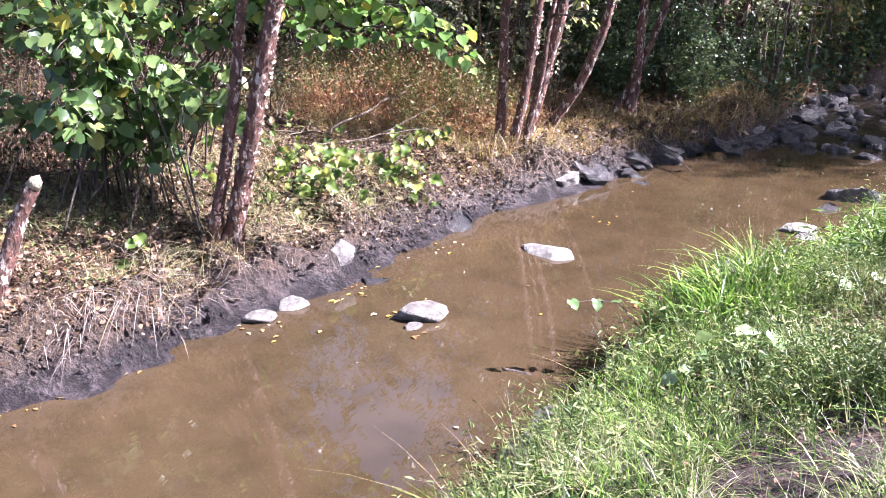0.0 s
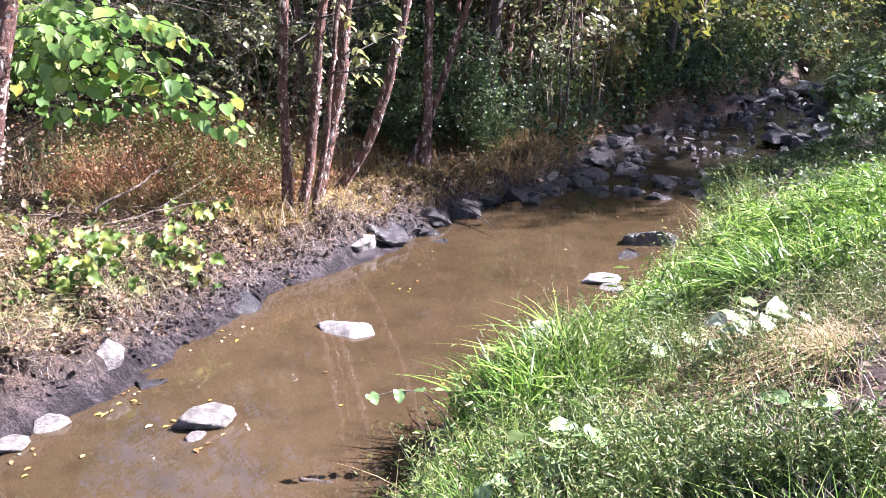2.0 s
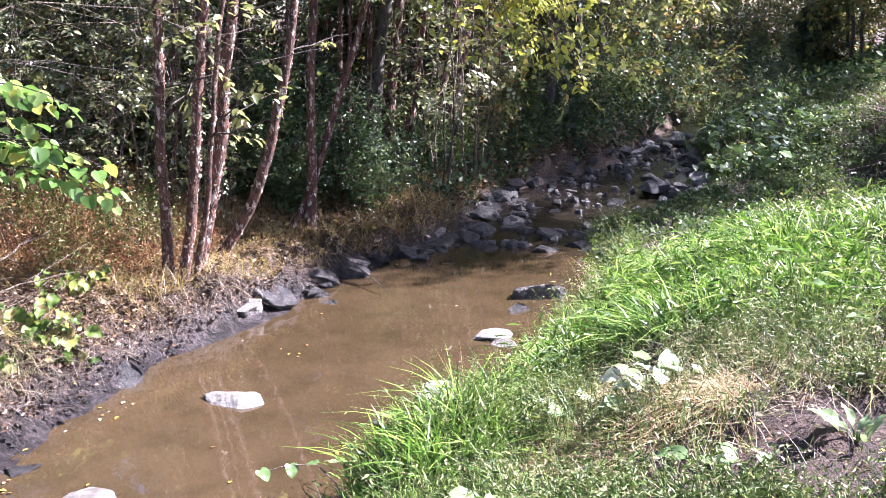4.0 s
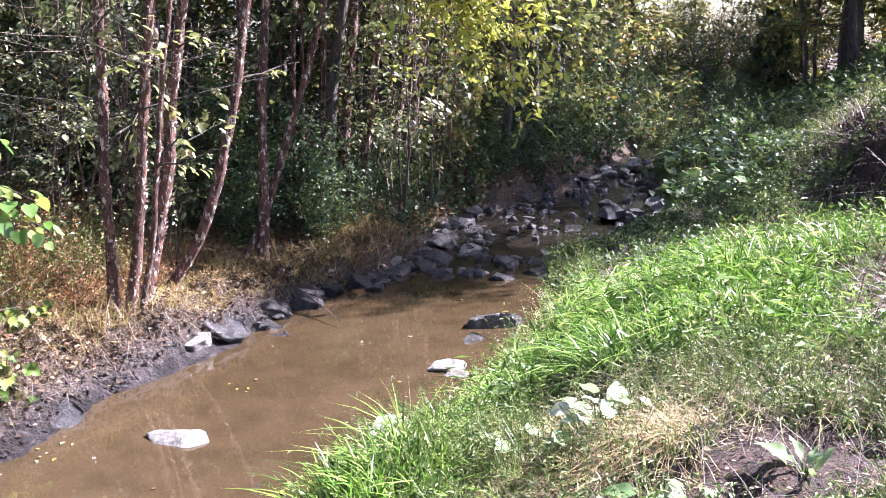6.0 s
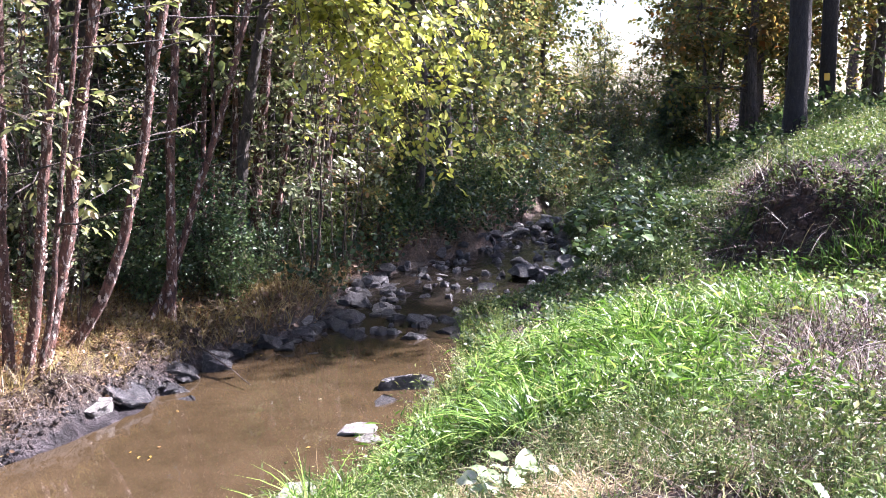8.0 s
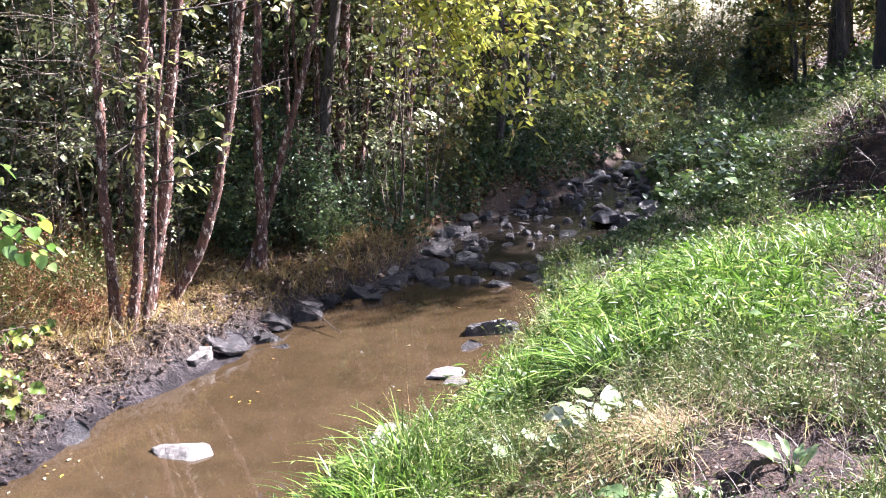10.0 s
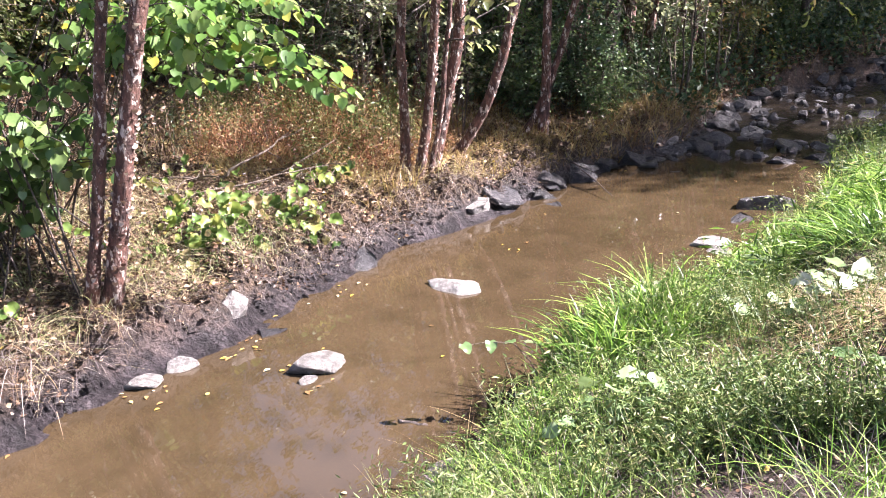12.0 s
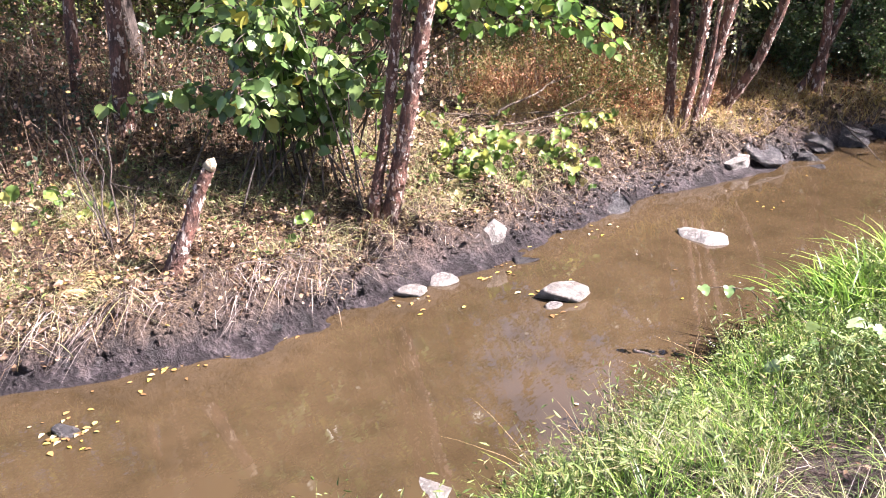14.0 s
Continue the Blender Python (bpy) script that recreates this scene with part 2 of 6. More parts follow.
def rock_material(name, lo, hi, lichen, gloss=0.48):
    m, n, l, p = material(name)
    tc, oi = n.new("ShaderNodeTexCoord"), n.new("ShaderNodeObjectInfo")
    co = tc.outputs["Object"]
    fine, mid = noise_tex(n, l, co, 26, 6, 0.7), noise_tex(n, l, co, 4.5, 4)
    c = mix(n, l, ramp(n, l, mid, [(0.35, (0, 0, 0)), (0.65, (1, 1, 1))]), lo, hi)
    c = mix(n, l, 0.6, c, ramp(n, l, fine, [(0.25, (0.35, 0.34, 0.33)), (0.6, (1, 1, 1))]), "MULTIPLY")
    c = mix(n, l, ramp(n, l, noise_tex(n, l, co, 9, 3), [(0.58, (0, 0, 0)), (0.68, (1, 1, 1))]), c, lichen)
    c = mix(n, l, oi.outputs["Random"], c, mix(n, l, 0.5, c, (0.45, 0.42, 0.40), "MULTIPLY"))
    l.new(c, p.inputs["Base Color"])
    p.inputs["Roughness"].default_value = gloss
    bump(n, l, p, math_node(n, l, "ADD", fine, mid), 1.0, 0.04)
    return m


def bark_material(name, dark, light, flake, stretch=0.28, cover=0.60, patch=58):
    m, n, l, p = material(name)
    tc = n.new("ShaderNodeTexCoord")
    mp = n.new("ShaderNodeMapping")
    mp.inputs["Scale"].default_value = (1, 1, stretch)
    l.new(tc.outputs["Object"], mp.inputs["Vector"])
    co = mp.outputs["Vector"]
    fine, mid = noise_tex(n, l, co, 70, 5, 0.7), noise_tex(n, l, co, 22, 4, 0.6)
    c = mix(n, l, ramp(n, l, mid, [(0.36, (0, 0, 0)), (0.62, (1, 1, 1))]), tuple(0.75 * v for v in dark), tuple(0.75 * v for v in light))
    c = mix(n, l, ramp(n, l, noise_tex(n, l, co, patch, 5, 0.65), [(cover, (0, 0, 0)), (cover + 0.05, (1, 1, 1))]), c, tuple(0.75 * v for v in flake))
    c = mix(n, l, 0.75, c, ramp(n, l, fine, [(0.3, (0.25, 0.25, 0.25)), (0.6, (1, 1, 1))]), "MULTIPLY")
    l.new(c, p.inputs["Base Color"])
    p.inputs["Roughness"].default_value = 0.75
    bump(n, l, p, math_node(n, l, "ADD", fine, mid), 1.0, 0.03)
    return m


m_ground, m_water = ground_material(), water_material()
m_earth = earth_material()
m_rock = rock_material("grey_rock", (0.038, 0.038, 0.042), (0.115, 0.112, 0.115), (0.22, 0.205, 0.195), 0.40)
m_dark_rock = rock_material("dark_rock", (0.024, 0.023, 0.026), (0.070, 0.067, 0.070), (0.12, 0.11, 0.108), 0.40)
m_pale_rock = rock_material("pale_rock", (0.20, 0.186, 0.172), (0.45, 0.425, 0.395), (0.60, 0.57, 0.53))
m_birch = bark_material("river_birch_bark", (0.060, 0.024, 0.017), (0.27, 0.125, 0.088), (0.88, 0.74, 0.64), 0.45, 0.555, 26)
m_flake = leaf_material("bark_flake", [(0.0, (0.12, 0.06, 0.045)), (0.5, (0.40, 0.27, 0.21)), (1.0, (0.80, 0.70, 0.62))], 0.15, 0.6)
m_bark = bark_material("grey_brown_bark", (0.040, 0.030, 0.025), (0.15, 0.115, 0.095), (0.27, 0.22, 0.19))
m_twig = bark_material("dry_twig", (0.12, 0.085, 0.06), (0.34, 0.27, 0.20), (0.45, 0.38, 0.30))
m_cut = bark_material("cut_wood", (0.45, 0.36, 0.24), (0.62, 0.53, 0.38), (0.70, 0.62, 0.48))
m_pole = bark_material("weathered_pole_wood", (0.018, 0.014, 0.014), (0.048, 0.038, 0.036), (0.075, 0.062, 0.058))
m_tag, _n, _l, _p = material("yellow_tag")
_p.inputs["Base Color"].default_value, _p.inputs["Roughness"].default_value = (0.62, 0.36, 0.03, 1), 0.5

# ---- the lie of the land ----
rng = np.random.default_rng(7)


def vnoise(x, y, scale, seed=0):
    """Smooth noise in 0..1 on arrays."""
    x, y = np.asarray(x, float) * scale, np.asarray(y, float) * scale
    xi, yi = np.floor(x).astype(np.int64), np.floor(y).astype(np.int64)
    fx, fy = x - xi, y - yi
    fx, fy = fx * fx * (3 - 2 * fx), fy * fy * (3 - 2 * fy)

    def h(a, b):
        v = (a * 374761393 + b * 668265263 + seed * 1442695041) & 0xFFFFFFFF
        v = ((v ^ (v >> 13)) * 1274126177) & 0xFFFFFFFF
        return ((v ^ (v >> 16)) & 0xFFFF) / 65535.0

    return (h(xi, yi) * (1 - fx) + h(xi + 1, yi) * fx) * (1 - fy) + (h(xi, yi + 1) * (1 - fx) + h(xi + 1, yi + 1) * fx) * fy


LEFT = [(-30, -30), (-6.5, -2), (-5.5, -0.6), (-4.6, 0.6), (-4.0, 1.34), (-3.62, 1.82), (-3.34, 2.3), (-3.2, 2.76), (-3.1, 3.5), (-2.9, 4.2), (-2.75, 5.0),
        (-2.62, 5.7), (-2.3, 6.6), (-2.0, 7.3), (-1.8, 7.95), (-1.54, 8.4), (-1.2, 8.9), (-0.86, 9.55), (-0.68, 10.7), (-0.35, 11.6), (0.2, 12.3), (0.9, 13.1), (1.5, 14.3), (2.6, 18), (6.3, 26), (30, 60)]
RIGHT = [(-26, -30), (-3.4, -2), (-2.5, -0.6), (-1.75, 0.4), (-1.30, 1.2), (-1.17, 1.9), (-1.10, 2.7), (-0.98, 3.7), (-0.80, 4.25), (-0.32, 5.2), (-0.08, 6.0),
         (0.13, 6.6), (0.30, 7.25), (0.38, 8.5), (0.5, 9.6), (1.15, 10.1), (1.85, 11.1), (1.85, 12.6), (2.15, 14.2), (3.3, 18), (7, 26), (31, 60)]


def shore(side, y):
    return np.interp(y, [p[1] for p in side], [p[0] for p in side])


def smooth(a, b, v):
    t = np.clip((v - a) / (b - a), 0, 1)
    return t * t * (3 - 2 * t)


def level(y):
    """The water's height: a still pool, then a stony riffle that climbs."""
    return 0.05 * np.clip(np.asarray(y, float) - 9.0, 0, 7)


def hill_foot(y):
    """Where the terrace slope begins."""
    return np.interp(y, [-5, 2, 6, 7.5, 9, 10.3, 12, 15.3, 20, 26, 40], [5.0, 4.7, 4.4, 3.95, 3.3, 2.8, 3.2, 4.5, 5.8, 8.0, 13])


def height(x, y):
    x, y = np.asarray(x, float), np.asarray(y, float)
    wob = 0.20 * (vnoise(x, y, 2.1, 3) - 0.5) + 0.12 * (vnoise(x, y, 6.0, 4) - 0.5)
    dl = (shore(LEFT, y) - x) * 0.86 + wob
    dr = (x - shore(RIGHT, y)) * 0.86 + wob
    bed = -0.30 * smooth(0, 0.5, np.minimum(-dl, -dr))
    far = smooth(6.2, 8.8, y)
    lb = 0.26 * smooth(-0.04, 0.22, dl + 0.07 * (vnoise(x, y, 13, 77) - 0.5)) + 0.06 * smooth(0.3, 0.8, dl) + 0.15 * np.clip(dl - 0.7, 0, 9) + 0.02 * np.clip(dl - 10, 0, 60)
    rb = (0.40 - 0.20 * far) * smooth(-0.05, 0.45, dr) + (0.36 - 0.22 * far) * smooth(0.35, 1.7, dr)
    toe = hill_foot(y)
    cut = smooth(6.6, 8.0, y) * (1 - smooth(10.5, 13.0, y))
    drop = 0.38 * cut
    face = smooth(0.62, 1.30, x - toe + 0.45 * (vnoise(x, y, 1.3, 17) - 0.5) + 0.35 * (vnoise(x, y, 3.7, 18) - 0.5) + 0.12 * (vnoise(x, y, 9, 19) - 0.5))
    hill = (1.30 - 0.20 * smooth(11, 15, y)) * ((1 - drop) * smooth(-0.4, 2.6, x - toe) + drop * face) + 0.015 * np.clip(x - toe - 4, 0, 40)
    z = np.where(dl > -0.05, lb, np.where(dr > -0.05, rb + hill, bed))
    rough = 0.08 * (vnoise(x, y, 7, 5) - 0.5) + 0.05 * (vnoise(x, y, 15, 6) - 0.5) + 0.12 * (vnoise(x, y, 1.2, 8) - 0.5)
    rough = rough + 0.27 * (vnoise(x, y, 9, 9) - 0.5) * smooth(0.02, 0.12, dl) * (1 - smooth(0.4, 0.7, dl))
    return z + level(y) + rough * smooth(-0.3, 0.5, np.maximum(dl, dr))


def mesh_from(name, verts, faces, mats=(), smooth_shade=True):
    """A mesh from arrays of points and of faces that all have the same number of corners."""
    verts, faces = np.ascontiguousarray(verts, np.float32), np.ascontiguousarray(faces, np.int32)
    me = bpy.data.meshes.new(name)
    k = faces.shape[1]
    me.vertices.add(len(verts)), me.loops.add(faces.size), me.polygons.add(len(faces))
    me.vertices.foreach_set("co", verts.ravel())
    me.loops.foreach_set("vertex_index", faces.ravel())
    me.polygons.foreach_set("loop_start", np.arange(0, faces.size, k, dtype=np.int32))
    me.polygons.foreach_set("use_smooth", np.full(len(faces), smooth_shade, dtype=bool))
    for m in mats:
        me.materials.append(m)
    me.update(calc_edges=True)
    return me


def root(name, at, label, category, group="", kind="", turn=0.0):
    ob = new(name)
    ob.empty_display_size = 0.1
    ob.matrix_basis = pose(at[0], at[1], at[2], 0, 0, turn)
    return tagged(ob, label, category, group, kind)


def part(name, me, parent, label=""):
    ob = new(name, me)
    ob.parent = parent
    return tagged(ob, label) if label else ob


def axis_coords(lo, hi, step, reach):
    core = np.arange(lo, hi + step / 2, step)
    out = step * 1.25 ** np.arange(1, 60)
    out = np.cumsum(out)
    out = out[out < reach]
    return np.concatenate([(lo - out)[::-1], core, hi + out])


gx, gy = axis_coords(-6.5, 5.5, 0.055, 500), axis_coords(-0.5, 16.5, 0.06, 500)
GX, GY = np.meshgrid(gx, gy)
GZ = height(GX, GY)
idx = np.arange(GX.size).reshape(GX.shape)
quads = np.stack([idx[:-1, :-1], idx[:-1, 1:], idx[1:, 1:], idx[1:, :-1]], -1).reshape(-1, 4)
ground = new("ground", mesh_from("ground", np.stack([GX, GY, GZ], -1).reshape(-1, 3), quads, (m_ground,)))
tagged(ground, "brown earth creek banks with dark wet mud at the edge", "ground", kind="structure")

wy = np.concatenate([np.arange(-12, 9.0, 0.5), np.arange(9.0, 24, 0.5)])
wx0, wx1 = shore(LEFT, wy) - 0.5, shore(RIGHT, wy) + 0.5
ws = np.linspace(0, 1, 9)
WX = wx0[:, None] * (1 - ws) + wx1[:, None] * ws
WY = np.repeat(wy[:, None], 9, 1)
wi = np.arange(WX.size).reshape(WX.shape)
wq = np.stack([wi[:-1, :-1], wi[:-1, 1:], wi[1:, 1:], wi[1:, :-1]], -1).reshape(-1, 4)
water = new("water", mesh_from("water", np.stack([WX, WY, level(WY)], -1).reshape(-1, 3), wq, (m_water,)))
tagged(water, "still muddy brown creek water with soft reflections", "water", kind="structure")


# ---- ways to make leaves, blades and wood ----
def unit(v):
    return v / np.maximum(np.linalg.norm(v, axis=-1, keepdims=True), 1e-9)


LEAF = np.array([(0, 0, 0), (-0.30, 0.32, 0.06), (-0.20, 0.72, 0.04), (0, 1, -0.10), (0.20, 0.72, 0.04), (0.30, 0.32, 0.06), (0, 0.5, -0.02)], float)
LEAF_F = np.array([(0, 6, 1), (1, 6, 2), (2, 6, 3), (3, 6, 4), (4, 6, 5), (5, 6, 0)])
QUICK = np.array([(0, 0, 0), (-0.32, 0.45, 0.07), (0, 1, -0.08), (0.32, 0.45, 0.07)], float)
QUICK_F = np.array([(0, 2, 1), (0, 3, 2)])
CURL = np.array([(0, 0, 0), (-0.30, 0.34, 0.20), (-0.20, 0.75, 0.26), (0.04, 1, 0.08), (0.24, 0.70, 0.28), (0.34, 0.30, 0.16), (0, 0.5, -0.03)], float)
HEART = np.array([(0, 0, 0), (-0.20, -0.09, 0.02), (-0.44, 0.06, 0.05), (-0.50, 0.36, 0.06), (-0.30, 0.76, 0.0), (0, 1.02, -0.14), (0.30, 0.76, 0.0), (0.50, 0.36, 0.06),
                  (0.44, 0.06, 0.05), (0.20, -0.09, 0.02), (0, 0.42, -0.05)], float)
HEART_F = np.array([(k, 10, (k + 1) % 10) for k in range(10)])[:, ::-1]


def leaves(at, along, normal, size, template=LEAF, faces=LEAF_F, wide=1.0):
    """Many leaves as arrays: stalk ends, the way they point, the way they face, their lengths."""
    a = unit(along)
    b = unit(np.cross(a, normal))
    n = np.cross(b, a)
    s = np.asarray(size).reshape(-1, 1, 1)
    t = template[None]
    v = at[:, None] + s * (wide * t[..., 0:1] * b[:, None] + t[..., 1:2] * a[:, None] + t[..., 2:3] * n[:, None])
    f = faces[None] + (np.arange(len(at)) * len(template))[:, None, None]
    return v.reshape(-1, 3), f.reshape(-1, 3)


def blades(at, lean, tall, width, bend=0.5, seg=3):
    """Grass blades: base points, horizontal lean (vectors), heights, widths."""
    n = len(at)
    s = np.linspace(0, 1, seg + 1)
    side = unit(np.stack([-lean[:, 1], lean[:, 0], np.zeros(n)], -1) + rng.normal(0, 0.35, (n, 3)) * (1, 1, 0.1))
    up = np.stack([lean[:, 0], lean[:, 1], np.ones(n)], -1)
    rows = []
    for k, u in enumerate(s):
        c = at + tall[:, None] * (u * up * (1, 1, 1) + bend * u * u * np.stack([lean[:, 0], lean[:, 1], -np.hypot(lean[:, 0], lean[:, 1]) * 0.9], -1))
        w = (width * (1 - u ** 1.6) * 0.5)[:, None]
        rows += [c - side * w, c + side * w] if k < seg else [c]
    v = np.stack(rows, 1)
    f = []
    for k in range(seg - 1):
        f += [(2 * k, 2 * k + 1, 2 * k + 3), (2 * k, 2 * k + 3, 2 * k + 2)]
    f.append((2 * seg - 2, 2 * seg - 1, 2 * seg))
    f = np.array(f)[None] + (np.arange(n) * v.shape[1])[:, None, None]
    return v.reshape(-1, 3), f.reshape(-1, 3)


def join(pieces):
    vs, fs, k = [], [], 0
    for v, f in pieces:
        vs.append(v), fs.append(f + k)
        k += len(v)
    return np.concatenate(vs), np.concatenate(fs)


def tube(points, radii, sides=8, lumps=0.0, seed=0):
    """A tapered limb along points, as triangles, with a closed tip."""
    pts = np.asarray(points, float)
    r = np.asarray(radii, float)
    d = unit(np.gradient(pts, axis=0))
    ref = np.array([0.31, 0.95, 0.07])
    u = unit(np.cross(d, ref))
    w = np.cross(d, u)
    ang = np.linspace(0, 2 * np.pi, sides, endpoint=False)
    rad = r[:, None] * np.ones(sides)
    if lumps:
        rad = rad * (1 + lumps * (vnoise(np.arange(len(r))[:, None] * 0.9 + np.zeros(sides), ang * 1.3 + 0 * r[:, None], 1.0, seed) - 0.5) * 2)
    v = pts[:, None] + rad[..., None] * (np.cos(ang)[None, :, None] * u[:, None] + np.sin(ang)[None, :, None] * w[:, None])
    v = np.concatenate([v.reshape(-1, 3), pts[-1:] + d[-1:] * r[-1], pts[:1]])
    k = np.arange(sides)
    f = []
    for j in range(len(pts) - 1):
        a, b = j * sides + k, j * sides + (k + 1) % sides
        f += [np.stack([a, b, b + sides], -1), np.stack([a, b + sides, a + sides], -1)]
    top = (len(pts) - 1) * sides
    f.append(np.stack([top + k, top + (k + 1) % sides, np.full(sides, len(pts) * sides)], -1))
    f.append(np.stack([(k + 1) % sides, k, np.full(sides, len(pts) * sides + 1)], -1))
    return v, np.concatenate(f)


def wander(a, b, steps, sway, seed):
    """A bent line from a to b."""
    g = np.random.default_rng(seed)
    t = np.linspace(0, 1, steps)[:, None]
    p = np.asarray(a, float) * (1 - t) + np.asarray(b, float) * t
    off = np.cumsum(g.normal(0, sway, (steps, 3)), 0)
    off -= off[:1] * (1 - t) + off[-1:] * t
    return p + off * (1, 1, 0.3)


def on_ground(x, y, sink=0.0):
    return np.stack([x, y, height(x, y) - sink], -1)


def crinkled(seed, rounded=0.5, width=0.72, cup=0.10, wave=0.05):
    """A broad leaf one unit long: a grid with a creased midrib, a wavy rim and a drooping tip."""
    g = np.random.default_rng(seed)
    u, v = np.linspace(0, 1, 9), np.linspace(-1, 1, 7)
    U, V = np.meshgrid(u, v, indexing="ij")
    half = 0.5 * width * np.sin(np.pi * np.clip(U, 0.02, 0.985) ** (0.55 + 0.35 * (1 - rounded))) ** (0.6 + 0.5 * (1 - rounded))
    x = V * half + 0.04 * np.sin(5 * U + g.uniform(0, 6))
    z = cup * np.abs(V) ** 1.3 * half / width * 2 - 0.17 * U ** 2 + wave * np.abs(V) * np.sin(11 * U + 3 * np.sign(V) + g.uniform(0, 6)) + 0.02 * np.sin(23 * U) * np.abs(V)
    y = U - 0.10 * rounded * np.abs(V) * (1 - U) ** 3
    q = np.arange(63).reshape(9, 7)
    f = np.stack([q[:-1, :-1], q[:-1, 1:], q[1:, 1:], q[1:, :-1]], -1).reshape(-1, 4)
    return np.stack([x, y, z], -1).reshape(-1, 3), f


def set_leaf(me, at, along, normal, size, parent):
    """One leaf object on shared mesh data."""
    a = Vector(along).normalized()
    e = a.cross(Vector(normal)).normalized()
    ob = part("leaf", me, parent)
    ob.matrix_basis = Matrix.Translation(at) @ Matrix((e, a, e.cross(a))).transposed().to_4x4() @ Matrix.Scale(size, 4)
    return ob


def d_left_at(x, y):
    return (float(shore(LEFT, y)) - x) * 0.86


def z_at(x, y):
    return float(height(x, y))


# ---- rocks ----
def rock_mesh(name, seed, mat, flat=0.6, sharp=0.5, fine=4, worn_by=1.0):
    """A broken stone about one unit wide: a ball cut by planes, then roughened."""
    g = np.random.default_rng(seed)
    bm = bmesh.new()
    bmesh.ops.create_icosphere(bm, subdivisions=fine, radius=0.5)
    v = np.array([p.co for p in bm.verts])
    for _ in range(15 if worn_by > 1 else 10):
        n = unit(g.normal(0, 1, 3))
        d = v @ n
        v -= np.clip(d - (g.uniform(0.20, 0.36) if worn_by > 1 else g.uniform(0.13, 0.30)), 0, 1)[:, None] * n * (0.75 + 0.25 * sharp)
    v /= np.ptp(v[:, 0])
    v *= np.array([1.0, g.uniform(0.6, 0.9), flat])
    for p, c in zip(bm.verts, v):
        q = Vector(c)
        p.co = q * (1 + worn_by * (0.06 * noise.noise(q * 3.1 + Vector((seed, 0, 0))) + 0.035 * noise.noise(q * 8 + Vector((0, seed, 0)))) + 0.02 * noise.noise(q * 19 + Vector((0, 0, seed))))
    me = bpy.data.meshes.new(name)
    bm.to_mesh(me)
    bm.free()
    me.materials.append(mat)
    for poly in me.polygons:
        poly.use_smooth = True
    me.set_sharp_from_angle(angle=radians(20 if worn_by < 2 else 50))
    return me


grey_rocks = [rock_mesh("rock", 11 + k, m_rock, 0.65 + 0.08 * (k % 4), 1.0, 4, 0.5) for k in range(7)]
small_rocks = [rock_mesh("rock", 71 + k, m_rock, 0.6 + 0.08 * (k % 4), 1.0, 3, 0.35) for k in range(9)]
dark_rocks = [rock_mesh("rock", 101 + k, m_dark_rock, 0.6 + 0.1 * k, 1.0, 4, 0.5) for k in range(3)]
pale_rocks = [rock_mesh("rock", 41 + k, m_pale_rock, 0.55 + 0.08 * (k % 3), 0.9, 4, 2.0) for k in range(5)]


def place_rock(x, y, z, size, turn, me, tall=1.0, label="", group="", tip=0.0):
    ob = new("creek_rock", me)
    ob.matrix_basis = pose(x, y, z, tip, tip * 0.6, turn) @ Matrix.Diagonal((0.82 * size, 0.82 * size, 0.70 * size * tall, 1))
    return tagged(ob, label, "rock", group)


